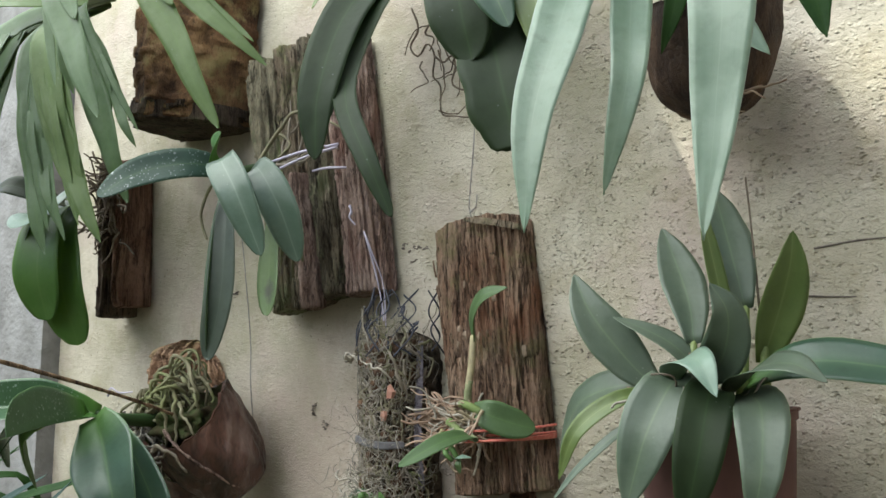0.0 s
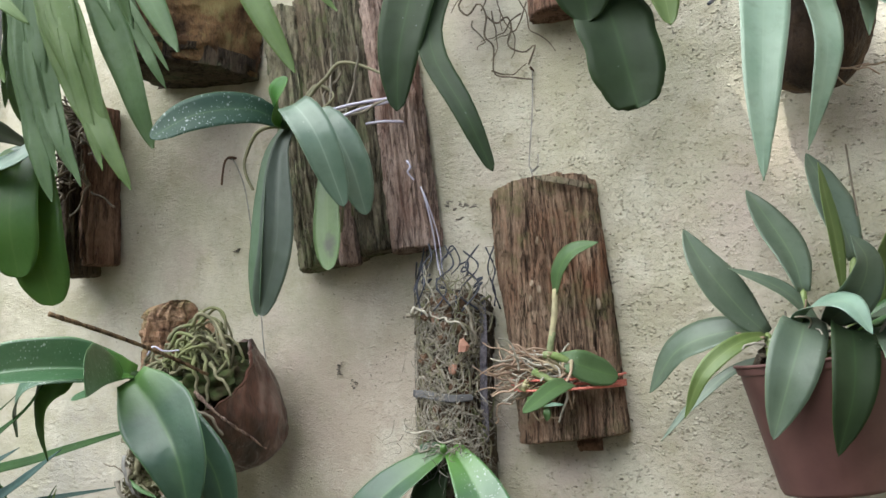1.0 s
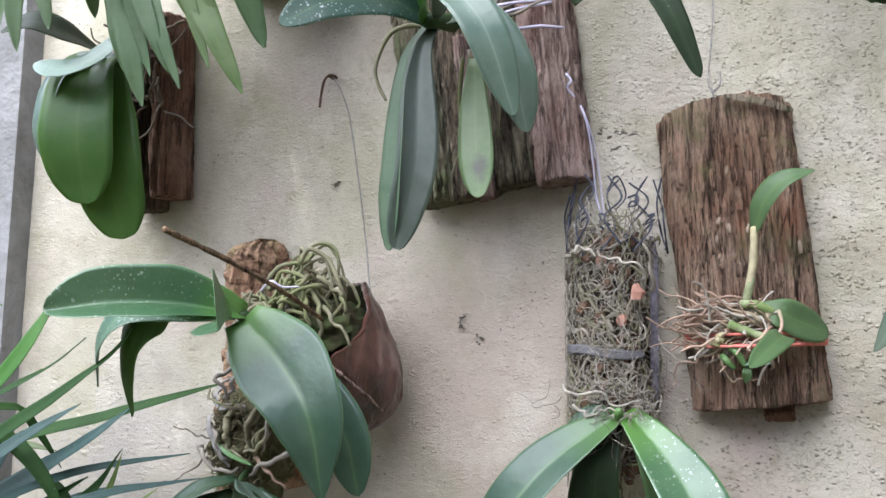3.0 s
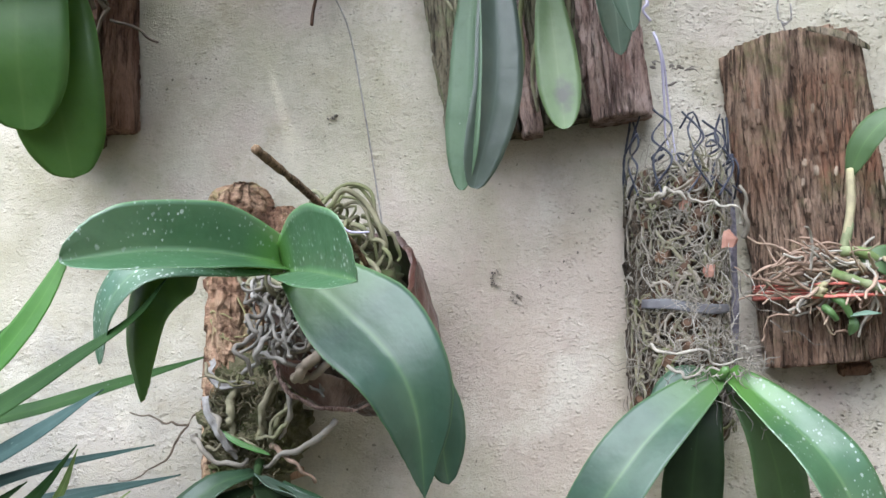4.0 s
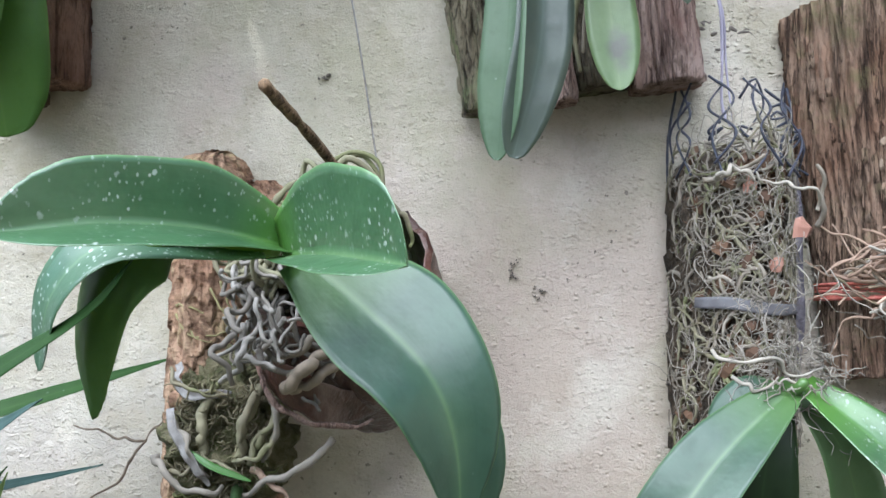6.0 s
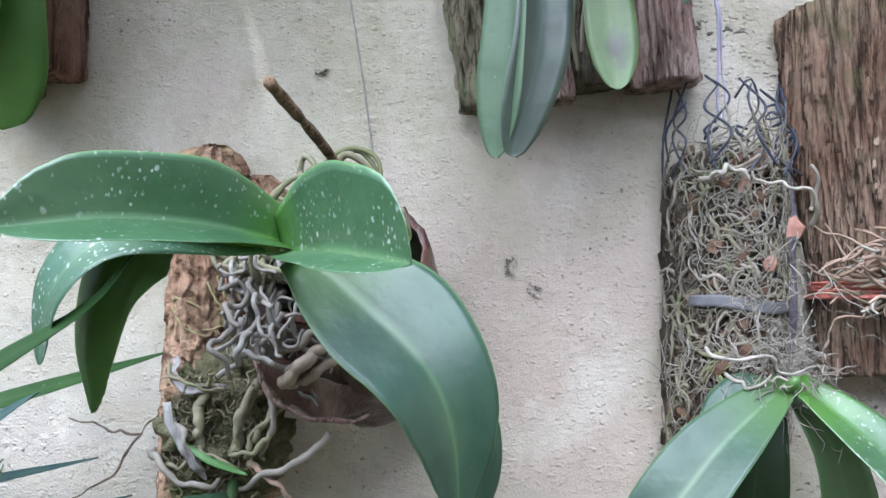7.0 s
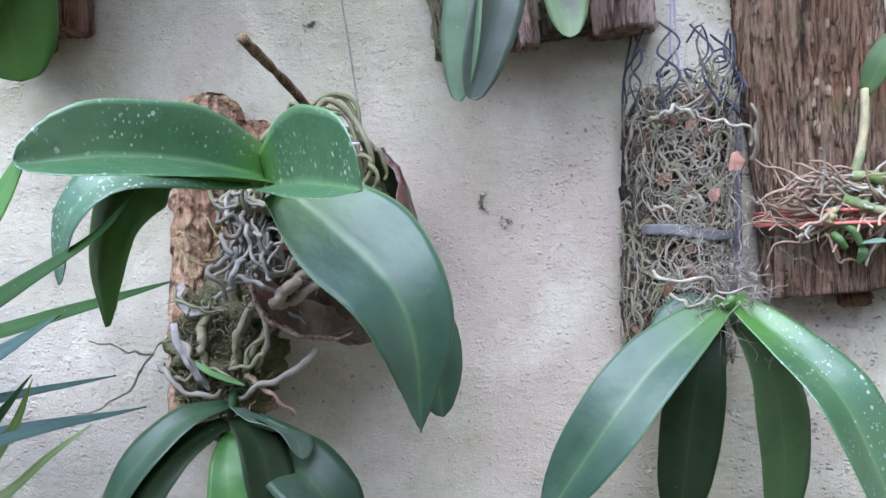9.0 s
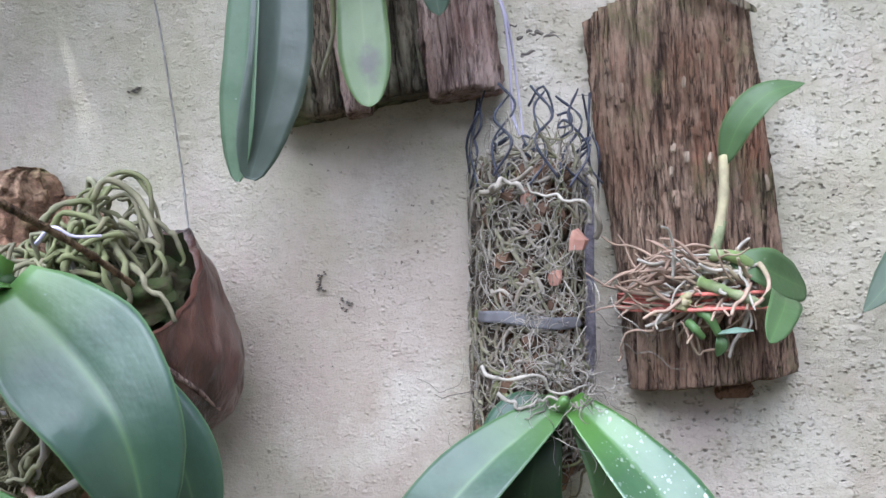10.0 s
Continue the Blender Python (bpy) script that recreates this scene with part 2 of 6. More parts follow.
M_PHAL_DEEP = leaf_material("deep_green_leaf", (0.016, 0.040, 0.020), (0.034, 0.072, 0.036), (0.08, 0.14, 0.05), 0.45, spec=0.5)
M_PHAL_SPOT = leaf_material("spotted_orchid_leaf", (0.034, 0.092, 0.036), (0.070, 0.150, 0.070), (0.15, 0.26, 0.10), 0.38, 0.8, sheer=0.2, spec=0.95, heart_glow=(0.13, 0.32, 0.02))
M_PHAL_TIP = leaf_material("speckled_leaf_yellow_tip", (0.020, 0.046, 0.034), (0.042, 0.080, 0.060), (0.10, 0.16, 0.08), 0.45, 2.6, spec=0.3, tip=(0.55, 0.45, 0.03))
M_PHAL_FLECK = leaf_material("densely_flecked_leaf", (0.035, 0.085, 0.045), (0.065, 0.135, 0.075), (0.13, 0.22, 0.10), 0.42, 2.2, heart_glow=(0.09, 0.20, 0.03))
M_PHAL_GREY = leaf_material("grey_green_leaf", (0.064, 0.108, 0.076), (0.116, 0.166, 0.124), (0.24, 0.31, 0.24), 0.40, spec=0.7)
M_PHAL_DUSK = leaf_material("dull_pale_leaf", (0.065, 0.110, 0.060), (0.110, 0.162, 0.096), (0.06, 0.10, 0.05), 0.5, sheer=0.2, spec=0.45)
M_PHAL_SLATE = leaf_material("slate_green_leaf", (0.030, 0.044, 0.032), (0.056, 0.074, 0.054), (0.09, 0.12, 0.09), 0.42, sheer=0.2, spec=0.6)
M_PHAL_BRIGHT = leaf_material("young_green_leaf", (0.045, 0.15, 0.022), (0.08, 0.21, 0.04), (0.14, 0.28, 0.06), 0.42, sheer=0.25)
M_PHAL_YOUNG = leaf_material("seedling_leaf", (0.050, 0.098, 0.034), (0.085, 0.140, 0.058), (0.11, 0.20, 0.06), 0.5, sheer=0.2, spec=0.4)
# Dark green, lowered further: the shade on these leaves is in the colour.
M_PHAL_SHADED = leaf_material("shaded_dark_leaf", (0.010, 0.020, 0.008), (0.022, 0.036, 0.015), (0.04, 0.075, 0.025), 0.55, spec=0.2)
M_PHAL_PLAIN = leaf_material("plain_green_leaf", (0.050, 0.122, 0.024), (0.088, 0.172, 0.044), (0.13, 0.22, 0.06), 0.46, sheer=0.4, spec=0.4)
M_PALE = leaf_material("pale_leaf_underside", (0.16, 0.25, 0.19), (0.24, 0.34, 0.27), (0.28, 0.38, 0.28), 0.42)
M_BLOTCH = leaf_material("blotched_leaf", (0.085, 0.142, 0.050), (0.135, 0.195, 0.080), (0.18, 0.24, 0.10), 0.5, blotch=True)
M_FERN = leaf_material("staghorn_frond", (0.066, 0.122, 0.048), (0.150, 0.212, 0.122), (0.13, 0.22, 0.08), 0.5, sheer=0.34, rib_width=0.012, spec=0.3)
M_FERN_LIME = leaf_material("yellow_green_frond", (0.084, 0.140, 0.044), (0.172, 0.232, 0.105), (0.16, 0.26, 0.07), 0.5, sheer=0.36, rib_width=0.012, spec=0.3)
M_STRAP = leaf_material("pale_strap_leaf", (0.155, 0.235, 0.165), (0.275, 0.355, 0.28), (0.30, 0.38, 0.29), 0.38, sheer=0.28, rib_width=0.02, vein=0.2)
M_CATT = leaf_material("matt_green_leaf", (0.064, 0.094, 0.064), (0.116, 0.150, 0.108), (0.17, 0.24, 0.13), 0.46)
M_OLIVE = leaf_material("olive_leaf", (0.075, 0.12, 0.028), (0.135, 0.185, 0.052), (0.26, 0.32, 0.12), 0.5, sheer=0.2)
M_GRASSY = leaf_material("narrow_strap_leaf", (0.014, 0.040, 0.009), (0.027, 0.064, 0.016), (0.04, 0.08, 0.02), 0.6, spec=0.12, sheer=0.06)
M_LUSH = leaf_material("lush_green_strap", (0.028, 0.095, 0.010), (0.050, 0.135, 0.020), (0.075, 0.17, 0.03), 0.55, spec=0.2, sheer=0.12)
M_BLUEGREEN = leaf_material("blue_green_strap", (0.025, 0.052, 0.048), (0.052, 0.088, 0.080), (0.07, 0.11, 0.095), 0.55, spec=0.15, sheer=0.06)
M_CEDAR = bark_material("cedar_bark", ((0.034, 0.020, 0.014), (0.212, 0.120, 0.078), (0.34, 0.24, 0.175), (0.28, 0.13, 0.078)), (150, 150, 4), (0.17, 0.15, 0.075), bump=0.9, crackle=0.85)
M_CEDAR_PALE = bark_material("pale_bark_flake", ((0.10, 0.07, 0.05), (0.27, 0.20, 0.145), (0.37, 0.29, 0.22)), (90, 90, 5), bump=0.5, crackle=0.3)
M_GREYBARK = bark_material("weathered_grey_wood", ((0.028, 0.021, 0.016), (0.165, 0.125, 0.088), (0.30, 0.245, 0.18)), (80, 80, 6), (0.17, 0.19, 0.085))
M_LICHENBARK = bark_material("lichened_grey_wood", ((0.026, 0.021, 0.015), (0.19, 0.16, 0.11), (0.32, 0.285, 0.205), (0.15, 0.19, 0.075)), (75, 75, 7), (0.20, 0.24, 0.12))
M_PINKBARK = bark_material("pinkish_bark", ((0.06, 0.034, 0.028), (0.31, 0.205, 0.17), (0.45, 0.345, 0.305), (0.23, 0.125, 0.10)), (85, 85, 7))
M_MOSSBARK = bark_material("mossy_dark_wood", ((0.018, 0.014, 0.010), (0.125, 0.102, 0.072), (0.235, 0.205, 0.15), (0.12, 0.135, 0.065)), (75, 75, 6), (0.15, 0.165, 0.09))
M_DARKBARK = bark_material("dark_brown_wood", ((0.015, 0.011, 0.009), (0.06, 0.042, 0.03), (0.13, 0.095, 0.07)), (70, 70, 6), (0.10, 0.11, 0.06))
M_REDBARK = bark_material("red_brown_wood", ((0.04, 0.022, 0.016), (0.17, 0.09, 0.062), (0.28, 0.17, 0.125)), (70, 70, 5))
M_CORK = bark_material("cork_bark", ((0.095, 0.050, 0.032), (0.36, 0.21, 0.135), (0.48, 0.335, 0.225), (0.40, 0.235, 0.16)), (30, 30, 70), (0.33, 0.285, 0.13), plates=30, crackle=0.5)
M_STUMP = bark_material("brown_husk", ((0.024, 0.013, 0.008), (0.125, 0.064, 0.032), (0.235, 0.145, 0.072)), (25, 25, 18), (0.24, 0.20, 0.09), crackle=0.15)
M_HUSK = bark_material("coconut_husk", ((0.014, 0.007, 0.006), (0.048, 0.019, 0.014), (0.130, 0.060, 0.044), (0.25, 0.175, 0.15)), (20, 20, 9), None, 0.30, 0.22, fine=200, crackle=0.15, spec=0.6)
M_HUSK_IN = plain_material("mossy_shell_inside", (0.035, 0.055, 0.012), (0.05, 0.035, 0.018), 0.9, 60, 0.6)
M_BOWL = bark_material("dark_brown_bowl", ((0.016, 0.010, 0.008), (0.042, 0.026, 0.019), (0.085, 0.052, 0.034), (0.13, 0.07, 0.035)), (30, 30, 14), None, 0.7, 0.8, crackle=0.3)
M_POT = plain_material("brown_red_pot", (0.090, 0.040, 0.038), (0.132, 0.062, 0.056), 0.6, 18, 0.25)
M_MOSS = plain_material("moss_and_fibre", (0.085, 0.092, 0.032), (0.205, 0.178, 0.105), 0.95, 120, 1.0, distance=0.004)
M_FIBRE = plain_material("dark_fibre", (0.06, 0.045, 0.032), (0.145, 0.108, 0.075), 0.95, 150, 1.0, distance=0.004)
M_ROOT = root_material("grey_roots", (0.35, 0.31, 0.255), (0.13, 0.102, 0.075))
M_ROOT_PALE = root_material("pale_roots", (0.42, 0.385, 0.33), (0.34, 0.30, 0.25))
M_ROOT_NET = root_material("dull_grey_roots", (0.38, 0.345, 0.295), (0.14, 0.115, 0.09))
M_ROOT_BEIGE = root_material("beige_roots", (0.36, 0.295, 0.23), (0.24, 0.19, 0.145))
M_ROOT_SLATE = root_material("slate_grey_roots", (0.29, 0.27, 0.245), (0.15, 0.128, 0.105))
M_SILVER = plain_material("silvery_dry_sheath", (0.25, 0.235, 0.225), (0.16, 0.145, 0.135), 0.5, 120, 0.5)
M_STRAND = root_material("dry_olive_strand", (0.34, 0.30, 0.15), (0.22, 0.19, 0.09))
M_ROOT_GREEN = root_material("greenish_roots", (0.275, 0.262, 0.17), (0.175, 0.15, 0.095), (0.155, 0.17, 0.07))
M_ROOT_MOSS = root_material("mossy_roots", (0.24, 0.22, 0.15), (0.15, 0.125, 0.08), (0.15, 0.16, 0.07))
M_ROOT_TAN = root_material("tan_roots", (0.42, 0.30, 0.225), (0.25, 0.165, 0.12), (0.29, 0.25, 0.16))
M_ROOT_DARK = root_material("dark_wiry_roots", (0.10, 0.075, 0.055), (0.20, 0.16, 0.12))
M_MOSSFIB = root_material("mossy_fibre", (0.15, 0.13, 0.08), (0.23, 0.195, 0.125), (0.12, 0.14, 0.045))
M_STEM = root_material("pale_stem", (0.42, 0.36, 0.24), (0.36, 0.32, 0.18), (0.25, 0.30, 0.08))
M_STICK = bark_material("dry_flower_stalk", ((0.05, 0.03, 0.02), (0.20, 0.125, 0.07), (0.27, 0.18, 0.11)), (120, 120, 12))
M_WIRE = plain_material("steel_wire", (0.32, 0.31, 0.30), (0.20, 0.17, 0.15), 0.45, 200, 0.2, metal=0.6)
M_RUST = plain_material("rusty_iron", (0.06, 0.035, 0.025), (0.12, 0.06, 0.035), 0.8, 200, 0.5)
M_NET = plain_material("black_netting", (0.022, 0.025, 0.04), (0.05, 0.052, 0.075), 0.5, 100, 0.2)
M_NETSHEET = plain_material("dull_violet_net", (0.115, 0.10, 0.125), (0.21, 0.19, 0.22), 0.6, 160, 0.9, distance=0.003)
M_TIE = plain_material("lilac_plastic_tie", (0.50, 0.46, 0.58), (0.40, 0.37, 0.48), 0.25, 30, 0.2, spec=0.6)
M_CHIPMIX = root_material("bark_chips", (0.16, 0.095, 0.06), (0.09, 0.055, 0.038), rough=0.95)
M_STRIP = plain_material("dull_grey_plastic", (0.135, 0.13, 0.14), (0.09, 0.085, 0.09), 0.6, 60, 0.3)
M_BULB = root_material("streaked_pseudobulb", (0.19, 0.225, 0.10), (0.29, 0.30, 0.19), (0.13, 0.19, 0.055))
M_STRING = plain_material("red_string", (0.58, 0.13, 0.10), (0.66, 0.25, 0.20), 0.7, 300, 0.4)
M_CHIP = plain_material("terracotta_chip", (0.27, 0.13, 0.095), (0.36, 0.20, 0.15), 0.85, 60, 0.4)
M_SCUFF = plain_material("dark_scuff", (0.12, 0.10, 0.088), (0.20, 0.175, 0.15), 0.95, 200, 0.5)


# ---- building helpers ----
def spline(points, n):
    """n + 1 points on a smooth curve through the given points."""
    p = [Vector(q) for q in points]
    if len(p) == 2:
        return [p[0].lerp(p[1], i / n) for i in range(n + 1)]
    ext = [p[0] * 2 - p[1]] + p + [p[-1] * 2 - p[-2]]
    fine = []
    for a in range(len(p) - 1):
        p0, p1, p2, p3 = ext[a:a + 4]
        for j in range(12):
            t = j / 12
            fine.append(0.5 * (2 * p1 + (p2 - p0) * t + (2 * p0 - 5 * p1 + 4 * p2 - p3) * t * t + (3 * p1 - p0 - 3 * p2 + p3) * t ** 3))
    fine.append(p[-1])
    acc = [0.0]
    for a, b in zip(fine, fine[1:]):
        acc.append(acc[-1] + (b - a).length)
    out, k = [], 0
    for i in range(n + 1):
        want = acc[-1] * i / n
        while k < len(acc) - 2 and acc[k + 1] < want:
            k += 1
        f = (want - acc[k]) / max(1e-9, acc[k + 1] - acc[k])
        out.append(fine[k].lerp(fine[k + 1], min(1.0, f)))
    return out


def thing(name, at, label, category, group="", kind=""):
    ob = new(name)
    ob.location = at
    ob.empty_display_size = 0.02
    return tagged(ob, label, category, group, kind)


def origin_of(ob):
    p = Vector((0, 0, 0))
    while ob is not None:
        p += ob.location
        ob = ob.parent
    return p


def mesh_from(name, verts, faces, mat, uvs=None, smooth=True):
    me = bpy.data.meshes.new(name)
    me.from_pydata([tuple(v) for v in verts], [], faces)
    if uvs is not None:
        lay = me.uv_layers.new(name="UVMap")
        for lp in me.loops:
            lay.data[lp.index].uv = uvs[lp.vertex_index]
    me.materials.append(mat)
    if smooth:
        me.polygons.foreach_set("use_smooth", [True] * len(me.polygons))
    me.update()
    return me


def part(name, verts, faces, mat, parent=None, label="", uvs=None, smooth=True, kind=""):
    base = origin_of(parent)
    ob = new(name, mesh_from(name, [Vector(v) - base for v in verts], faces, mat, uvs, smooth))
    ob.parent = parent
    return tagged(ob, label, kind=kind)


def blade(points, width, n=(0, -1, 0.4), fold=0.12, base=0.3, peak=0.45, power=2.0, round_=0.5, thick=0.0016, wave=0.0, twist=0.0, seed=0, notch=0.0, lop=0.0, crease=0, ragged=0.06, rows=22, cols=8):
    """Vertices, faces and uvs of one leaf along the curve through points."""
    fine = spline(points, 120)
    vs = [1 - (1 - i / rows) ** 1.7 for i in range(rows + 1)]
    c = [fine[min(120, round(120 * v))] for v in vs]
    hint = Vector(n).normalized()
    verts, faces, uvs = [], [], []
    top = []
    for i, p in enumerate(c):
        v = vs[i]
        k0 = min(119, max(1, round(120 * v)))
        t = (fine[k0 + 1] - fine[k0 - 1]).normalized()
        s = t.cross(hint)
        if s.length < 1e-4:
            s = t.orthogonal()
        s.normalize()
        q = Matrix.Rotation(twist * v, 3, t)
        s = q @ s
        nn = s.cross(t)
        grow = min(1.0, v / max(peak, 1e-3))
        w = base + (1 - base) * math.sin(grow * math.pi / 2)
        if v > peak:
            w = max(0.0, 1 - ((v - peak) / (1 - peak)) ** power) ** round_
        w = max(w * width / 2, 0.0006)
        f = fold * (1 - (0.2 if crease else 0.5) * v)
        row = []
        for j in range(cols + 1):
            u = 2 * j / cols - 1
            rip = wave * width * abs(u) * math.sin(v * 11 + seed + (1.3 if u > 0 else 0)) + 0.012 * width * noise.noise(p * 35 + Vector((seed, u * 2, 0)))
            edge = w * (1 + ragged * noise.noise(Vector((v * (5 if ragged < 0.1 else 9), seed * 1.7, 3.0 if u > 0 else 9.0)))) * (1 + (lop if u > 0 else -lop))
            q = p + s * (u * edge * math.cos(f)) + nn * (abs(u) ** (1.02 if crease else 1.25) * edge * math.sin(f) + rip)
            if notch and v > 0.80 and abs(u) < 0.45:
                q = q - t * notch * (v - 0.80) / 0.20 * (1 - abs(u) / 0.45)
            row.append((q, nn, u, v))
        top.append(row)
    m = cols + 1
    for row in top:
        for q, nn, u, v in row:
            verts.append(q)
            uvs.append(((u + 1) / 2, v))
    for row in top:
        for q, nn, u, v in row:
            verts.append(q - nn * thick * (1 - 0.75 * abs(u) ** 3) * (1.25 - 0.6 * v))
            uvs.append(((u + 1) / 2, v))
    k = m * (rows + 1)
    for i in range(rows):
        for j in range(cols):
            a = i * m + j
            faces.append((a, a + 1, a + m + 1, a + m))
            faces.append((k + a, k + a + m, k + a + m + 1, k + a + 1))
        for j in (0, cols):
            a = i * m + j
            faces.append((a, a + m, k + a + m, k + a) if j == 0 else (a, k + a, k + a + m, a + m))
    for i in (0, rows):
        for j in range(cols):
            a = i * m + j
            faces.append((a, k + a, k + a + 1, a + 1) if i == 0 else (a, a + 1, k + a + 1, k + a))
    return verts, faces, uvs


LEAVES = [0]


def leaf(parent, points, width, mat, name="leaf", label="", **shape):
    LEAVES[0] += 1
    shape.setdefault("seed", LEAVES[0] * 1.37)
    v, f, uv = blade(points, width, **shape)
    return part(name, v, f, mat, parent, label, uv)


PHAL = dict(base=0.32, peak=0.5, power=2.2, round_=0.55, fold=0.18)
LANCE = dict(base=0.34, peak=0.45, power=1.7, round_=0.8, fold=0.22)
BELT = dict(base=0.6, peak=0.5, power=1.8, round_=0.8, fold=0.22, wave=0.02)


def tube_data(points, radius, sides=6, n=None, taper=0.7, lump=0.12, seed=0.0):
    n = n or max(4, 4 * (len(points) - 1))
    c = spline(points, n)
    verts, faces = [], []
    t0 = (c[1] - c[0]).normalized()
    s = t0.orthogonal().normalized()
    for i, p in enumerate(c):
        t = (c[min(i + 1, n)] - c[max(i - 1, 0)]).normalized()
        s = (s - t * s.dot(t))
        s = s.normalized() if s.length > 1e-5 else t.orthogonal().normalized()
        b = t.cross(s)
        r = radius * (1 + (taper - 1) * i / n) * (1 + lump * noise.noise(p * 160 + Vector((seed, 0, 0))))
        for j in range(sides):
            a = 2 * math.pi * j / sides
            verts.append(p + s * (math.cos(a) * r) + b * (math.sin(a) * r))
    for i in range(n):
        for j in range(sides):
            a, b2 = i * sides + j, i * sides + (j + 1) % sides
            faces.append((a, b2, b2 + sides, a + sides))
    verts.append(c[0]), verts.append(c[-1] + (c[-1] - c[-2]).normalized() * radius * 0.5)
    k = len(verts)
    for j in range(sides):
        faces.append((k - 2, (j + 1) % sides, j))
        faces.append((k - 1, n * sides + j, n * sides + (j + 1) % sides))
    return verts, faces


def tube(name, points, radius, mat, parent=None, label="", **kw):
    v, f = tube_data(points, radius, **kw)
    return part(name, v, f, mat, parent, label)


class Heap:
    """Collects many small meshes into one."""

    def __init__(self):
        self.v, self.f, self.uv = [], [], []

    def add(self, verts, faces, uvs=None):
        k = len(self.v)
        self.v += list(verts)
        self.f += [tuple(i + k for i in q) for q in faces]
        self.uv += list(uvs) if uvs else [(0, 0)] * len(verts)


def crooked(points, amp, seed):
    """The same way with a few small uneven bends in it."""
    line = spline(points, 12)
    for i in range(1, len(line) - 1):
        q = Vector((i * 0.5 + seed * 3.7, seed * 1.3, 0.4))
        line[i] = Vector(line[i]) + amp * Vector((noise.noise(q), noise.noise(q + Vector((0, 9.1, 0))), noise.noise(q + Vector((0, 0, 7.3)))))
    return line


def wander(rng, start, way, length, steps=5, curl=0.6, pull=None, floor_y=-0.004):
    """A wandering line of points."""
    p, d = Vector(start), Vector(way).normalized()
    out = [p.copy()]
    for _ in range(steps):
        d = (d + Vector((rng.uniform(-1, 1), rng.uniform(-1, 1), rng.uniform(-1, 1))) * curl + (Vector(pull) if pull else Vector((0, 0, 0)))).normalized()
        p = p + d * length / steps
        p.y = min(p.y, floor_y)
        out.append(p.copy())
    return out


def bark_log(name, parent, bottom, top, width, depth, mat, out=(0, -1, 0), seed=0, ridge=0.0032, taper=1.0, back=0.15, arc_top=0.0, around=110, along=70, freq=11.0, flakes=0.5, strips=0, step=0.002, dome=0.0, label=""):
    """A half-round length of trunk with fissured bark, closed at both ends."""
    b, t = Vector(bottom), Vector(top)
    ax = (t - b).normalized()
    o = Vector(out)
    o = (o - ax * o.dot(ax)).normalized()
    s = o.cross(ax)
    if s.x < 0:
        s = -s
    verts, faces = [], []
    length = (t - b).length
    rng = random.Random(seed)
    cuts = sorted([0.0] + [(k + rng.uniform(-0.35, 0.35)) / strips for k in range(1, strips)] + [1.0]) if strips else []
    highs = [[rng.uniform(-1, 1) for _ in range(60)] for _ in range(strips)]
    rates = [(rng.uniform(5, 16), rng.uniform(0, 5)) for _ in range(strips)]
    for i in range(along + 1):
        f = i / along
        c = b.lerp(t, f)
        w = width / 2 * (1 + (taper - 1) * f)
        if dome and f > 1 - dome:
            w *= math.sqrt(max(0.04, 1 - ((f - 1 + dome) / dome) ** 2))
        for j in range(around):
            a = 2 * math.pi * j / around
            ca, sa = math.cos(a), math.sin(a)
            q = Vector((ca * freq * 0.5, sa * freq * 0.5, f * length * 9 + seed * 7.3))
            r1 = 1 - 2 * abs(noise.noise(q + Vector((seed, 0, 0))))
            r2 = noise.noise(Vector((ca * freq * 1.7, sa * freq * 1.7, f * length * 22 + seed)))
            r3 = noise.noise(Vector((ca * freq * 0.9, sa * freq * 0.9, f * length * 55 + seed * 3)))
            d = ridge * (r1 * 0.9 + r2 * 0.55 + flakes * (0.6 if r3 > 0.12 else -0.2))
            d += width * 0.045 * noise.noise(Vector((ca * 1.4, sa * 1.4, f * length * 5 + seed * 2)))
            if strips:
                pos = min(0.999, max(0.0, ca * 0.5 + 0.5 + 0.014 * noise.noise(Vector((f * length * 16, ca * 2, seed)))))
                k = max(n for n in range(strips) if cuts[n] <= pos)
                gap = min(pos - cuts[k], cuts[k + 1] - pos) * width
                high = highs[k][int(f * length * rates[k][0] + rates[k][1] + 0.5 * noise.noise(Vector((ca * 30, f * 3, seed)))) % 60]
                d += max(0.25, sa) * (step * high - 1.3 * step * math.exp(-(gap / 0.0013) ** 2))
            deep = depth if not dome or f <= 1 - dome else depth * math.sqrt(max(0.04, 1 - ((f - 1 + dome) / dome) ** 2))
            y = (deep * sa if sa > 0 else back * deep * sa)
            lift = arc_top * max(sa, 0) * (1 if i == along else 0) + (0.002 * noise.noise(Vector((ca * 3, sa * 3, seed))) if i in (0, along) else 0)
            verts.append(c + s * (ca * (w + d)) + o * (y + d * max(sa, -0.1)) + ax * lift)
    for i in range(along):
        for j in range(around):
            a, e = i * around + j, i * around + (j + 1) % around
            faces.append((a, e, e + around, a + around))
    for i in (0, along):
        k = len(verts)
        c = b.lerp(t, i / along) + o * depth * 0.35
        ring = [verts[i * around + j] for j in range(around)]
        inner = [c.lerp(q, 0.86) + ax * (0.0018 if i else -0.0018) for q in ring]
        verts.extend(inner)
        verts.append(c)
        for j in range(around):
            e = (j + 1) % around
            a0, a1 = i * around + j, i * around + e
            quad = (a0, k + j, k + e, a1)
            tri = (k + j, k + around, k + e)
            faces.append(quad if i == 0 else quad[::-1])
            faces.append(tri if i == 0 else tri[::-1])
    return part(name, verts, faces, mat, parent, label)


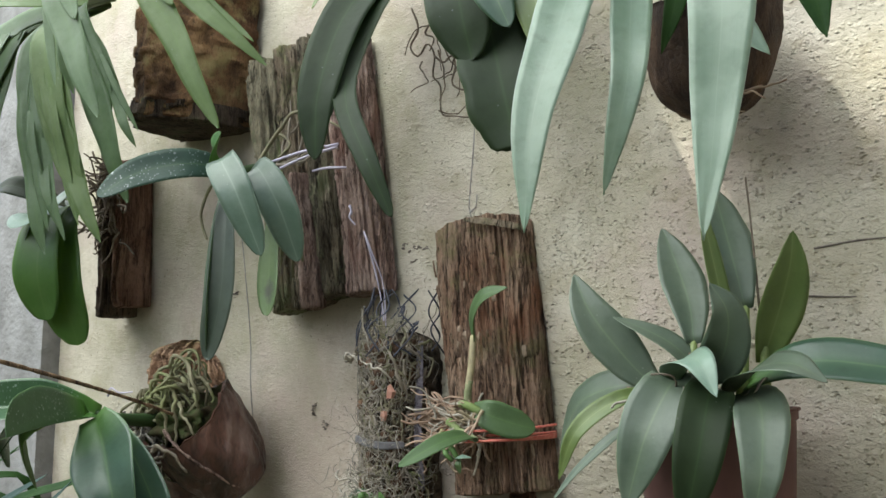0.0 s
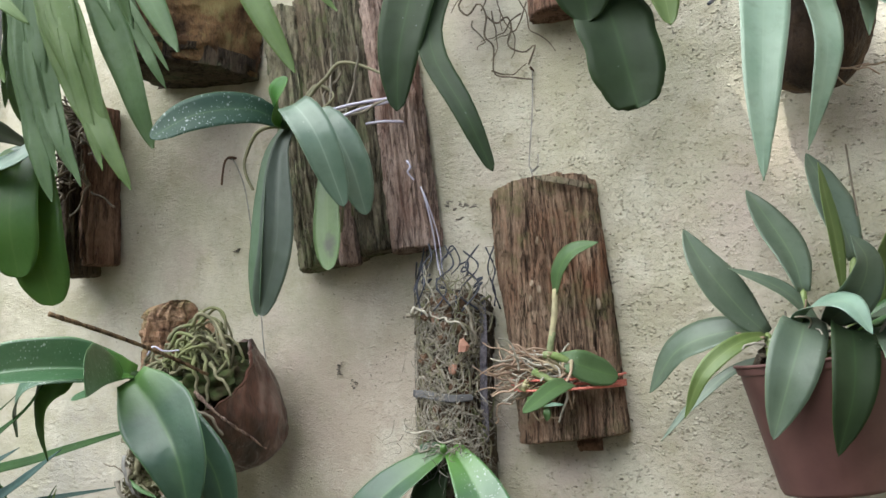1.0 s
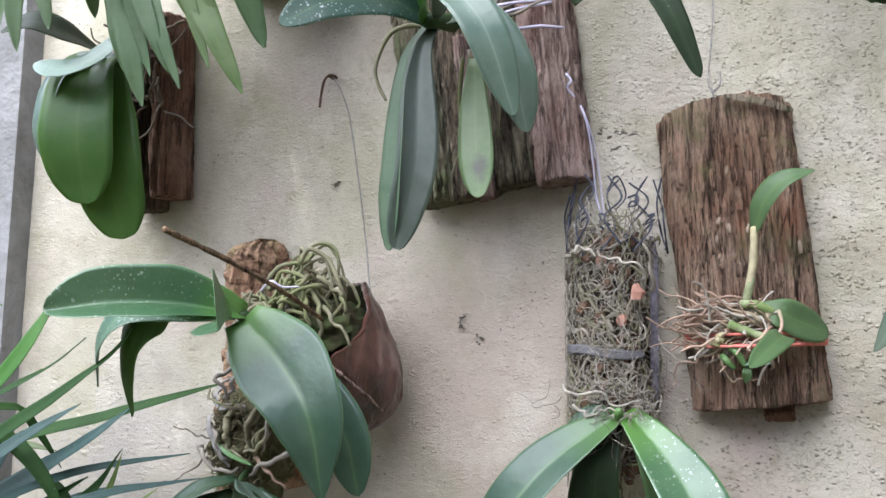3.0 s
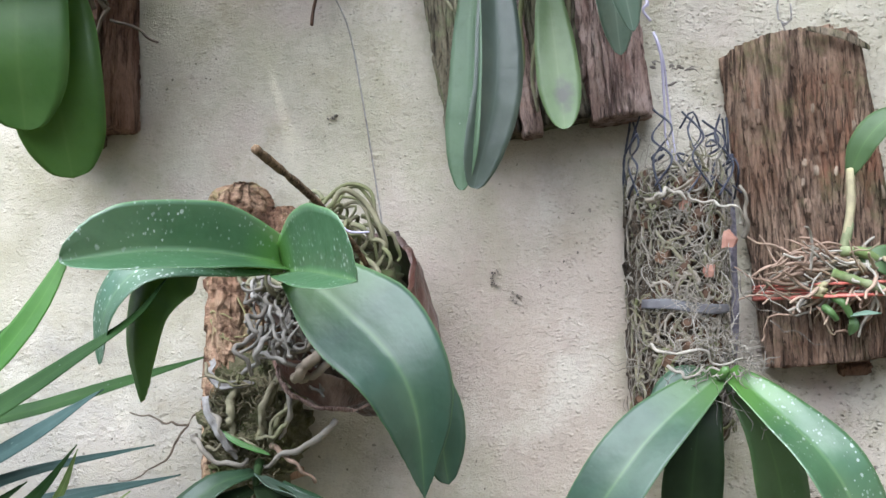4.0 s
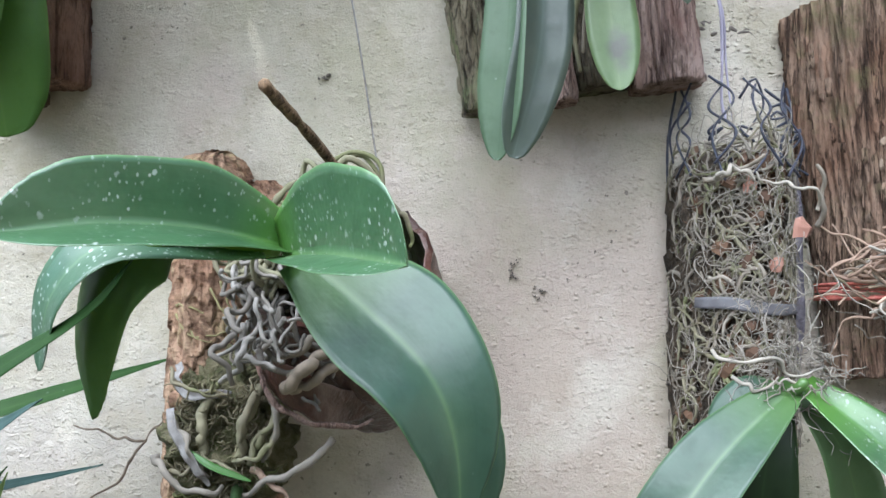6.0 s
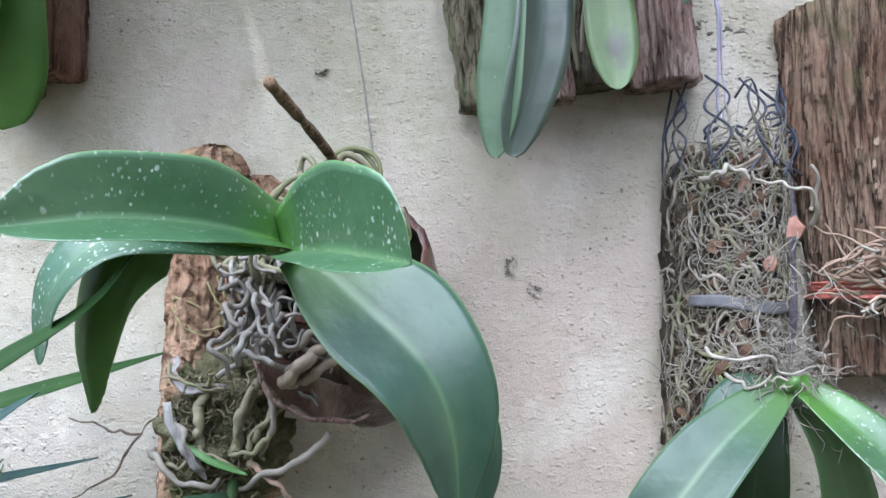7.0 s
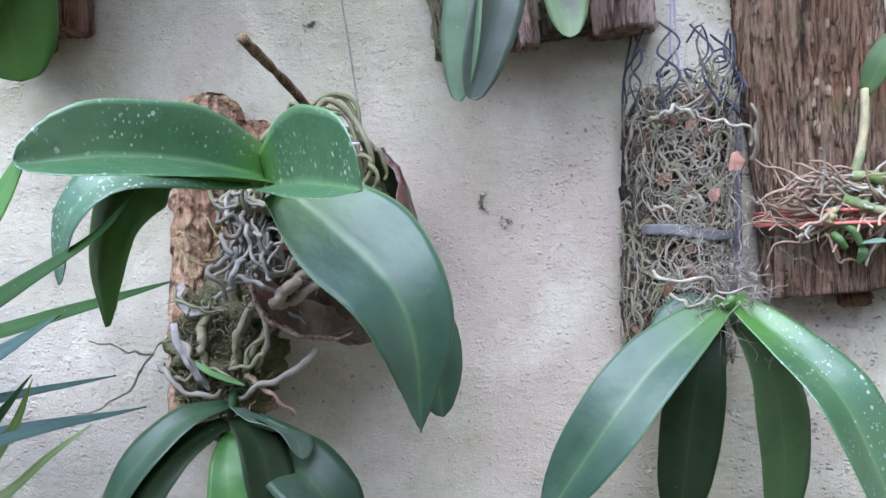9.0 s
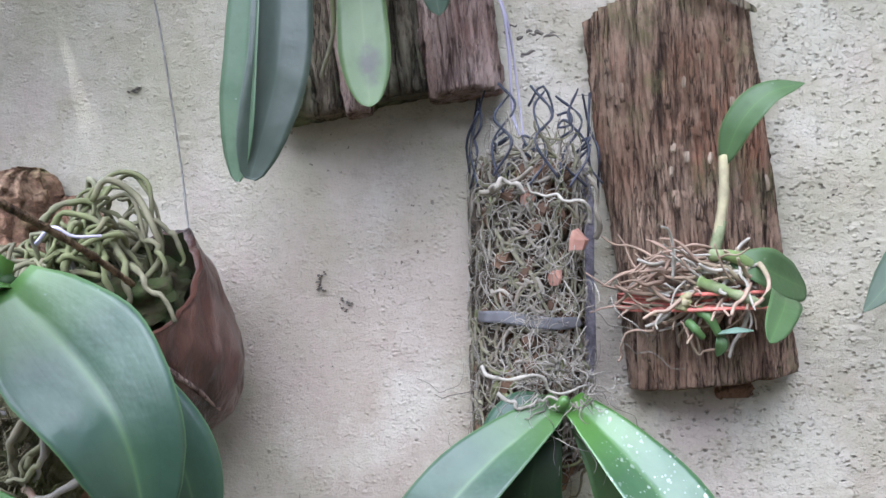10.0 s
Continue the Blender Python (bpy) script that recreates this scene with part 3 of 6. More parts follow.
def cup(name, parent, mouth, axis, radius, length, mat, mat_in, thick=0.008, rough=0.006, seed=0, around=48, along=20, belly=0.62, squash=1.0, dip=None):
    """A hollow half nut: the open mouth looks along axis. Returns the outer shell and the lining."""
    m, ax = Vector(mouth), Vector(axis).normalized()
    s = ax.cross(Vector((0, 0, 1))).normalized()
    b = ax.cross(s)

    def skin(inset, flip):
        verts, faces = [], []
        for i in range(along + 1):
            f = i / along
            ang = f * math.pi / 2
            r = (radius - inset) * math.cos(ang) ** belly if f < 1 else 0.0005
            h = -(length - inset) * math.sin(ang)
            for j in range(around):
                a = 2 * math.pi * j / around
                ca, sa = math.cos(a), math.sin(a)
                d = rough * (noise.noise(Vector((ca * 2 + seed, sa * 2, f * 3))) + 0.45 * noise.noise(Vector((ca * 7, sa * 7 + seed, f * 9))) + 0.35 * (1 - 3 * abs(noise.noise(Vector((ca * 3 + 5, sa * 3 + seed, f * 4))))))
                lift = (0.004 * noise.noise(Vector((ca * 1.7, sa * 1.7, seed + 4))) + 0.005 * noise.noise(Vector((ca * 5, sa * 5, seed + 1)))) * (1 - f) ** 2
                if dip:
                    lift -= dip[1] * max(0.0, (s * ca + b * sa).dot(Vector(dip[0]).normalized())) ** 2 * (1 - f) ** 2.2
                verts.append(m + s * (ca * (r + d)) + b * (sa * (r + d) * squash) + ax * (h + lift))
        for i in range(along):
            for j in range(around):
                a, e = i * around + j, i * around + (j + 1) % around
                q = (a, e, e + around, a + around)
                faces.append(q if flip else q[::-1])
        return verts, faces

    vo, fo = skin(0.0, False)
    vi, fi = skin(thick, True)
    k = len(vo)
    rim = [(j, k + j, k + (j + 1) % around, (j + 1) % around) for j in range(around)]
    ob = part(name, vo + vi[:around], fo + rim, mat, parent)
    part("lining", vi, fi, mat_in, parent, "dark mossy inside")
    return ob


def lump(name, parent, center, radii, mat, amp=0.2, freq=60.0, label="", around=48, along=30, seed=0, smooth=True):
    """An uneven rounded clump."""
    c = Vector(center)
    verts, faces = [], []
    for i in range(along + 1):
        p = math.pi * i / along
        for j in range(around):
            a = 2 * math.pi * j / around
            d = Vector((math.sin(p) * math.cos(a), math.sin(p) * math.sin(a), math.cos(p)))
            q = Vector((d.x * radii[0], d.y * radii[1], d.z * radii[2]))
            k = 1 + amp * (noise.noise((c + q) * freq + Vector((seed, 0, 0))) + 0.5 * noise.noise((c + q) * freq * 2.7))
            verts.append(c + q * k)
    for i in range(along):
        for j in range(around):
            a, e = i * around + j, i * around + (j + 1) % around
            faces.append((a, a + around, e + around, e))
    return part(name, verts, faces, mat, parent, label, smooth=smooth)


def box_data(lo, hi):
    x0, y0, z0 = lo
    x1, y1, z1 = hi
    v = [(x0, y0, z0), (x1, y0, z0), (x1, y1, z0), (x0, y1, z0), (x0, y0, z1), (x1, y0, z1), (x1, y1, z1), (x0, y1, z1)]
    f = [(0, 3, 2, 1), (4, 5, 6, 7), (0, 1, 5, 4), (1, 2, 6, 5), (2, 3, 7, 6), (3, 0, 4, 7)]
    return v, f


# ---- the setting ----
def build_wall():
    """The plastered wall with cast-on bumps and pits in front, and its thickness."""
    rng = random.Random(2)
    dx, dz = 0.0026, 0.0019
    gx = [-0.66 + dx * i for i in range(546)]
    gz = [0.93 + dz * i for i in range(512)]
    xs = [-0.676] + gx + [0.80, 0.9, 1.1, 1.4, 1.9]
    zs = [0.0, 0.3, 0.6, 0.8, 0.9] + gz + [1.95, 2.1, 2.3, 2.5]
    relief = np.zeros((len(zs), len(xs)))
    for i, z in enumerate(zs):
        for j, x in enumerate(xs):
            relief[i, j] = 0.0020 * noise.noise(Vector((x * 5, 0, z * 5))) + 0.0004 * noise.noise(Vector((x * 30, 3, z * 36))) + 0.0005 * noise.noise(Vector((x * 190, 7, z * 230)))
    ax, az = np.array(gx), np.array(gz)
    for _ in range(8200):
        x, z = rng.uniform(gx[0], gx[-1]), rng.uniform(gz[0], gz[-1])
        thick = 0.18 + 1.1 * noise.noise(Vector((x * 5 + 2, 1, z * 5))) + 0.55 * min(1, max(0, (x - 0.12) / 0.3)) - (0.5 if -0.10 < x < 0.14 and z < 1.43 else 0)
        if rng.random() > thick:
            continue
        a, b = rng.uniform(0.0014, 0.0040), rng.uniform(0.0011, 0.0019)
        h = rng.uniform(0.0003, 0.0020) * (1 if rng.random() < 0.35 else -1)
        i0, j0 = int((z - gz[0]) / dz), int((x - gx[0]) / dx)
        i1, i2, j1, j2 = max(0, i0 - 5), min(len(gz), i0 + 6), max(0, j0 - 6), min(len(gx), j0 + 7)
        u = (ax[None, j1:j2] - x) / a
        v = (az[i1:i2, None] - z + 0.25 * (ax[None, j1:j2] - x) * math.sin(x * 90)) / b
        relief[5 + i1:5 + i2, 1 + j1:1 + j2] += h * np.exp(-u * u - v * v) - 0.5 * h * np.exp(-u * u - (v - 1.5) ** 2)
    relief = np.clip(relief, -0.0055, 0.008)
    verts = [(x, relief[i, j], z) for i, z in enumerate(zs) for j, x in enumerate(xs)]
    faces = []
    w = len(xs)
    for i in range(len(zs) - 1):
        for j in range(w - 1):
            a = i * w + j
            faces.append((a, a + 1, a + w + 1, a + w))
    v, f = box_data((-0.676, 0.02, 0), (1.9, 0.16, 2.5))
    k = len(verts)
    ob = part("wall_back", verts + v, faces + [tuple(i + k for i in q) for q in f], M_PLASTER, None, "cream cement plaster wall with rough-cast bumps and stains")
    tagged(ob, category="wall", kind="structure")
    return ob


wall = build_wall()


def crumbs(label, spots, seed, size=0.0016):
    """Dark scuffs: little flakes that stick to the plaster."""
    rng = random.Random(seed)
    h = Heap()
    for x, z, n, spread in spots:
        for _ in range(n):
            cx, cz = x + rng.gauss(0, spread), z + rng.gauss(0, spread)
            r = size * rng.uniform(0.4, 1.3)
            m = rng.randint(5, 7)
            ring = [Vector((cx + math.cos(6.283 * i / m) * r * rng.uniform(0.5, 1.4), -0.0032 + rng.uniform(-0.0004, 0.0004), cz + math.sin(6.283 * i / m) * r * rng.uniform(0.4, 1.1))) for i in range(m)]
            back = [Vector((q.x, 0.002, q.z)) for q in ring]
            faces = [tuple(range(m))[::-1]] + [(i, (i + 1) % m, m + (i + 1) % m, m + i) for i in range(m)]
            h.add(ring + back, faces)
    return part("scuffing", h.v, h.f, M_SCUFF, wall, label, smooth=False, kind="stuff")


crumbs("small dark scuffs on the plaster", [(-0.0185, 1.2955, 4, 0.0016), (-0.0225, 1.2935, 4, 0.0014), (-0.0235, 1.2885, 4, 0.0016), (-0.0225, 1.2835, 4, 0.0014), (-0.0190, 1.2825, 4, 0.0016), (-0.002, 1.2735, 4, 0.0014), (0.002, 1.2735, 4, 0.0014), (0.003, 1.2690, 4, 0.0016), (-0.0005, 1.2655, 4, 0.0014), (-0.190, 1.446, 8, 0.0028), (-0.186, 1.449, 5, 0.0016),
                                            (0.39, 1.375, 4, 0.003), (0.07, 1.335, 4, 0.012), (0.6, 1.52, 4, 0.004)], 5, 0.0008)

_rng = random.Random(17)
h = Heap()
for x, z, n, w in ((0.122, 1.498, 5, 0.0013), (0.136, 1.494, 6, 0.0016), (0.150, 1.490, 4, 0.0012), (0.131, 1.486, 3, 0.0009), (0.40, 1.379, 3, 0.0010), (0.128, 1.503, 3, 0.0019), (0.146, 1.499, 2, 0.0022), (0.158, 1.496, 3, 0.0014), (0.140, 1.482, 2, 0.0012)):
    pts = [(x, 0.0010, z)]
    for _ in range(n + 2):
        pts.append((pts[-1][0] + _rng.uniform(0.001, 0.006), 0.0010, pts[-1][2] + _rng.uniform(-0.003, 0.003)))
    h.add(*tube_data(pts, w, sides=6, taper=0.3, lump=1.4, n=26))
part("crack", h.v, h.f, M_SCUFF, wall, "jagged dark crack in the plaster", kind="stuff")

v, f = box_data((-1.5, -0.034, 0), (-0.6765, 0.16, 2.5))
pillar = part("wall_pillar", v, f, M_PILLAR, None, "whitewashed plaster pillar beside the wall", smooth=False)
tagged(pillar, category="pillar", kind="structure")
v, f = box_data((1.9, -2.2, 0), (2.05, 0.16, 2.5))
tagged(part("wall_side", v, f, M_PLASTER, None, "plain cream plaster side wall", smooth=False), category="wall", kind="structure")
v, f = box_data((-60, -60, -0.1), (60, 60, 0.0))
tagged(part("ground", v, f, M_GROUND, None, "bare garden soil with sparse grass", smooth=False), category="ground", kind="structure")


def build_sun_blocker(z=5.5, thick=0.006):
    """A flat, unseen sun blocker added out in the garden, with gaps cut to drop sun patches on the wall."""
    def gap(x, zz, w, h):
        k0, k1 = (z - zz + h / 2) / SUN.z, (z - zz - h / 2) / SUN.z
        km = (k0 + k1) / 2
        return (x + SUN.x * km - w / 2, x + SUN.x * km + w / 2, SUN.y * k0, SUN.y * k1)

    gaps = [gap(0.512, 1.575, 0.048, 0.095), gap(0.72, 1.63, 0.16, 0.09), gap(-0.25, 1.45, 0.03, 0.04),
            gap(-0.425, 1.10, 0.02, 0.10), gap(-0.36, 1.08, 0.010, 0.10)]
    x0, x1, y0, y1 = -4.4, 0.9, -5.2, -2.75
    xs = sorted({x0, x1, *[g[0] for g in gaps], *[g[1] for g in gaps]})
    ys = sorted({y0, y1, *[g[2] for g in gaps], *[g[3] for g in gaps]})
    h = Heap()
    for xa, xb in zip(xs, xs[1:]):
        for ya, yb in zip(ys, ys[1:]):
            cx, cy = (xa + xb) / 2, (ya + yb) / 2
            if any(g[0] < cx < g[1] and g[2] < cy < g[3] for g in gaps):
                continue
            h.add(*box_data((xa, ya, z), (xb, yb, z + thick)))
    for x in (x0, x1 - 0.1):
        h.add(*box_data((x, y0, 0), (x + 0.1, y0 + 0.1, z - 0.002)))
    tagged(part("ceiling", h.v, h.f, M_BLOCKER, None, "added unseen sun blocker of boards with narrow gaps", smooth=False), category="roof", kind="structure")


build_sun_blocker()
# Unseen wall, added to hold back low sky light from the front.
v, f = box_data((-1.0, -2.75, 0), (2.05, -2.6, 2.3))
tagged(part("wall_opposite", v, f, M_PILLAR, None, "added unseen plaster wall that blocks low front light", smooth=False), category="wall", kind="structure")


# ---- slab of cedar bark with a young orchid ----
def build_plank():
    t = thing("bark_slab", (0.272, -0.02, 1.37), "slab of fissured red-brown cedar bark hung on the wall", "bark mount")
    slab = bark_log("slab", t, (0.300, -0.012, 1.224), (0.254, 0.002, 1.512), 0.128, 0.044, M_CEDAR, seed=3, ridge=0.0030, around=300, along=170, freq=17, arc_top=0.012, taper=1.0, strips=24, step=0.0030)
    v, f, uv = blade([(0.258, -0.050, 1.5225), (0.290, -0.042, 1.5185), (0.322, -0.022, 1.5120)], 0.008, n=(0, -1, 0.25), base=0.5, peak=0.3, power=6, round_=0.3, thick=0.002, rows=10, cols=4)
    part("splinter", v, f, M_GREYBARK, t, "thin grey wood splinter", uv)
    rng = random.Random(4)
    for _ in range(52):
        z = rng.uniform(1.232, 1.478)
        mid = 0.300 - (z - 1.224) * 0.16
        x = mid + rng.uniform(-0.056, 0.056)
        p = Vector((x, -0.010 - 0.0445 * math.sqrt(max(0.05, 1 - ((x - mid) / 0.065) ** 2)), z))
        ln = rng.uniform(0.006, 0.022)
        side = Vector(((x - mid) / 0.065, -1, 0))
        v, f, uv = blade([p, p + Vector((-0.08 * ln, -0.0016, ln * 0.5)), p + Vector((-0.16 * ln, rng.uniform(-0.0025, 0.0005), ln))], rng.uniform(0.0026, 0.0060), n=side, base=0.85, peak=0.2, power=8, round_=0.25, fold=0.05, thick=0.0014, rows=8, cols=4, ragged=0.2)
        part("bark_flake", v, f, rng.choice((M_CEDAR, M_CEDAR, M_CEDAR, M_CEDAR, M_CEDAR, M_CEDAR_PALE)), slab, "", uv)
    for x, z in ((0.257, 1.399), (0.256, 1.382), (0.284, 1.393), (0.263, 1.449)):
        lump("bark_chip", t, (x, -0.0535, z), (0.0018, 0.0016, 0.0040), M_CEDAR_PALE, 0.6, 300, "pale bark chip", 10, 8, seed=x * 50, smooth=False)
    bark_log("offcut", t, (0.303, -0.006, 1.217), (0.327, -0.006, 1.219), 0.012, 0.010, M_REDBARK, seed=5, around=30, along=20, freq=5, ridge=0.003, label="orange-brown wood offcut")
    w = thing("hanging_wire", (0.241, -0.012, 1.6), "thin bent steel wire holding the bark slab", "wire", "hanging wires")
    tube("strand", [(0.240, -0.004, 1.664), (0.243, -0.012, 1.61), (0.2405, -0.015, 1.548), (0.246, -0.02, 1.536), (0.253, -0.018, 1.541)], 0.0009, M_WIRE, w, taper=1.0)
    tube("strand", [(0.252, -0.016, 1.556), (0.252, -0.018, 1.542), (0.246, -0.02, 1.534), (0.243, -0.018, 1.540), (0.247, -0.02, 1.528)], 0.0008, M_WIRE, w, taper=1.0)
    tube("nail", [(0.240, 0.01, 1.663), (0.240, -0.012, 1.664)], 0.0016, M_RUST, w, taper=1.0)

    o = thing("orchid_seedling", (0.288, -0.07, 1.31), "young orchid with three leaves tied to the bark slab", "orchid", "orchids on the wall")
    tube("stem", [(0.284, -0.072, 1.318), (0.287, -0.076, 1.336), (0.290, -0.075, 1.362), (0.290, -0.072, 1.392)], 0.0040, M_STEM, o, "pale sheathed stem", taper=0.9)
    tube("green_joint", [(0.285, -0.074, 1.324), (0.287, -0.0765, 1.335), (0.289, -0.076, 1.345)], 0.0043, M_BULB, o, "fresh green joint of the stem", taper=0.85)
    leaf(o, [(0.290, -0.072, 1.388), (0.298, -0.084, 1.414), (0.315, -0.090, 1.434), (0.341, -0.085, 1.443)], 0.027, M_PHAL_YOUNG, n=(-0.35, -0.8, 0.5), **LANCE)
    leaf(o, [(0.296, -0.080, 1.318), (0.315, -0.085, 1.313), (0.340, -0.068, 1.303), (0.356, -0.052, 1.298)], 0.034, M_PHAL_YOUNG, n=(0.1, -0.9, 0.35), **PHAL)
    leaf(o, [(0.313, -0.098, 1.287), (0.319, -0.122, 1.294), (0.313, -0.155, 1.290), (0.294, -0.196, 1.269)], 0.021, M_PHAL_YOUNG, n=(0.35, -0.5, 0.8), **PHAL)
    tube("pseudobulb", [(0.281, -0.080, 1.320), (0.294, -0.087, 1.320), (0.308, -0.084, 1.314)], 0.0048, M_BULB, o, taper=0.8, sides=12, n=24, lump=0.3)
    tube("pseudobulb", [(0.272, -0.088, 1.301), (0.293, -0.097, 1.294), (0.313, -0.097, 1.287)], 0.0045, M_BULB, o, "pale streaked pseudobulb", taper=0.7, sides=12, n=24, lump=0.35)
    tube("shoot", [(0.272, -0.088, 1.281), (0.279, -0.094, 1.276), (0.286, -0.092, 1.265)], 0.0036, M_PHAL_YOUNG, o, "short green shoot", taper=0.8, sides=10)
    tube("shoot", [(0.266, -0.086, 1.272), (0.270, -0.091, 1.268), (0.276, -0.088, 1.262)], 0.0034, M_PHAL_YOUNG, o, taper=0.7, sides=10)
    leaf(o, [(0.285, -0.094, 1.266), (0.296, -0.100, 1.2685), (0.308, -0.098, 1.269)], 0.007, M_PALE, n=(0, -0.5, 0.85), label="small pale green leaf", **LANCE)
    leaf(o, [(0.287, -0.090, 1.265), (0.288, -0.093, 1.258), (0.286, -0.088, 1.249)], 0.009, M_PHAL_YOUNG, n=(0, -1, 0.1), **LANCE)
    lump("root_knot", o, (0.261, -0.090, 1.284), (0.0055, 0.004, 0.005), M_STEM, 0.5, 260, "whitish pink root knot", 20, 14, seed=3)
    for pts in ([(0.284, -0.074, 1.321), (0.262, -0.084, 1.318), (0.240, -0.080, 1.315), (0.212, -0.072, 1.296)], [(0.284, -0.074, 1.325), (0.266, -0.082, 1.327), (0.245, -0.080, 1.318), (0.224, -0.076, 1.304)],
                [(0.262, -0.080, 1.272), (0.268, -0.084, 1.258), (0.274, -0.078, 1.250), (0.300, -0.074, 1.254)], [(0.252, -0.080, 1.270), (0.236, -0.076, 1.264), (0.224, -0.070, 1.256), (0.220, -0.066, 1.240)]):
        tube("root", crooked(pts, 0.005, pts[1][2] * 50), 0.0013, M_ROOT_TAN, o, "long winding root", taper=0.6, n=30, lump=0.35)
    h, pale = Heap(), Heap()
    for i in range(130):
        st = (rng.uniform(0.250, 0.315), -0.068 - rng.random() * 0.02, rng.uniform(1.280, 1.320))
        way = (rng.uniform(-1.6, 0.1), rng.uniform(-0.35, 0.1), rng.uniform(-0.45, 0.15))
        (h if i % 3 else pale).add(*tube_data(wander(rng, st, way, rng.uniform(0.02, 0.055), 5, 0.5, floor_y=-0.056), rng.uniform(0.0009, 0.0021), sides=6, n=18, taper=0.6))
    part("root_mass", h.v, h.f, M_ROOT_TAN, o, "dry tan roots", kind="stuff")
    part("pale_root_mass", pale.v, pale.f, M_ROOT_PALE, o, "dry whitish roots", kind="stuff")
    for i in range(7):
        st = (rng.uniform(0.235, 0.26), -0.07, rng.uniform(1.27, 1.315))
        tube("root", wander(rng, st, (-1, -0.2, rng.uniform(-0.6, 0.5)), rng.uniform(0.03, 0.05), 5, 0.4, floor_y=-0.03), 0.0012, M_ROOT_TAN, o, taper=0.5)
    for z0, dz in ((1.281, 0.004), (1.2855, -0.002), (1.2905, 0.006), (1.279, 0.008), (1.288, 0.001)):
        arc = []
        for k in range(9):
            a = math.pi * k / 8
            arc.append((0.290 - 0.066 * math.cos(a), -0.010 - (0.068 + 0.02 * abs(dz) / 0.008) * math.sin(a), z0 + dz * k / 8 - 0.010 * math.cos(a) * 0.3))
        tube("string", arc, 0.0014, M_STRING, o, "red plastic string", taper=1.0)
    for p in ((0.262, -0.088, 1.288), (0.2595, -0.090, 1.283)):
        tube("pale_bud", [p, (p[0] + 0.003, p[1] - 0.004, p[2] + 0.004)], 0.004, M_STEM, o)


build_plank()


# ---- grey log with a moth orchid and hanging leaves ----
def build_log():
    t = thing("split_log", (0.02, -0.03, 1.58), "weathered bundle of split grey logs hung on the wall", "log mount")
    bark_log("stem", t, (-0.042, -0.010, 1.420), (-0.112, -0.010, 1.770), 0.050, 0.044, M_LICHENBARK, seed=11, around=150, along=130, freq=10, ridge=0.005, strips=6, step=0.004)
    bark_log("stem", t, (-0.002, -0.008, 1.428), (-0.070, -0.008, 1.785), 0.044, 0.034, M_GREYBARK, seed=15, around=130, along=120, freq=10, ridge=0.005, strips=5, step=0.004)
    bark_log("stem", t, (0.045, -0.008, 1.441), (-0.022, -0.008, 1.790), 0.052, 0.036, M_MOSSBARK, seed=17, around=140, along=120, freq=11, ridge=0.005, strips=6, step=0.004)
    bark_log("stem", t, (0.097, -0.010, 1.443), (0.040, -0.010, 1.775), 0.057, 0.046, M_PINKBARK, seed=19, around=170, along=140, freq=13, ridge=0.004, strips=8, step=0.004)
    bark_log("stem", t, (0.014, -0.030, 1.424), (-0.022, -0.028, 1.60), 0.018, 0.030, M_PINKBARK, seed=23, around=50, along=60, freq=8, ridge=0.003, strips=3, step=0.002)
    o = thing("moth_orchid", (0.0, -0.12, 1.58), "moth orchid with speckled and drooping leaves on the grey log", "orchid", "orchids on the wall")
    leaf(o, [(-0.010, -0.16, 1.582), (-0.035, -0.20, 1.592), (-0.070, -0.25, 1.577), (-0.098, -0.286, 1.546)], 0.044, M_PHAL_TIP, n=(0.35, -0.90, 0.22), label="white-speckled leaf with a yellow tip", **PHAL)
    leaf(o, [(-0.012, -0.165, 1.580), (0.0, -0.195, 1.600), (0.020, -0.205, 1.622)], 0.040, M_PHAL_BRIGHT, n=(-0.3, -0.85, 0.3), **{**PHAL, "fold": 0.5})
    leaf(o, [(0.002, -0.165, 1.585), (0.035, -0.215, 1.588), (0.070, -0.222, 1.550), (0.093, -0.200, 1.476)], 0.041, M_PHAL_GREY, n=(0.25, -0.85, 0.5), **PHAL)
    leaf(o, [(0.008, -0.15, 1.585), (0.046, -0.168, 1.582), (0.075, -0.160, 1.535), (0.088, -0.140, 1.474)], 0.044, M_PHAL_GREY, n=(0.3, -0.85, 0.5), **PHAL)
    leaf(o, [(-0.006, -0.15, 1.584), (-0.016, -0.162, 1.545), (-0.012, -0.170, 1.440), (-0.027, -0.174, 1.358)], 0.042, M_PHAL_SLATE, n=(0.30, -0.95, 0.1), rows=30, **{**PHAL, "base": 0.2, "peak": 0.62, "round_": 0.45, "fold": 0.35})
    leaf(o, [(-0.012, -0.155, 1.582), (-0.032, -0.162, 1.540), (-0.034, -0.170, 1.440), (-0.037, -0.168, 1.357)], 0.036, M_PHAL_DUSK, n=(-0.50, -0.85, 0.1), rows=30, **{**PHAL, "base": 0.2, "fold": 0.45, "peak": 0.76, "round_": 0.55})
    leaf(o, [(0.024, -0.12, 1.555), (0.034, -0.136, 1.480), (0.044, -0.146, 1.411)], 0.036, M_BLOTCH, n=(0, -1, 0.1), label="yellowish leaf with a dark blotch", **{**PHAL, "peak": 0.68, "round_": 0.5})
    tube("crown", [(-0.01, -0.10, 1.60), (-0.004, -0.14, 1.588), (-0.008, -0.168, 1.580)], 0.011, M_PHAL_SHADED, o)
    rng = random.Random(8)
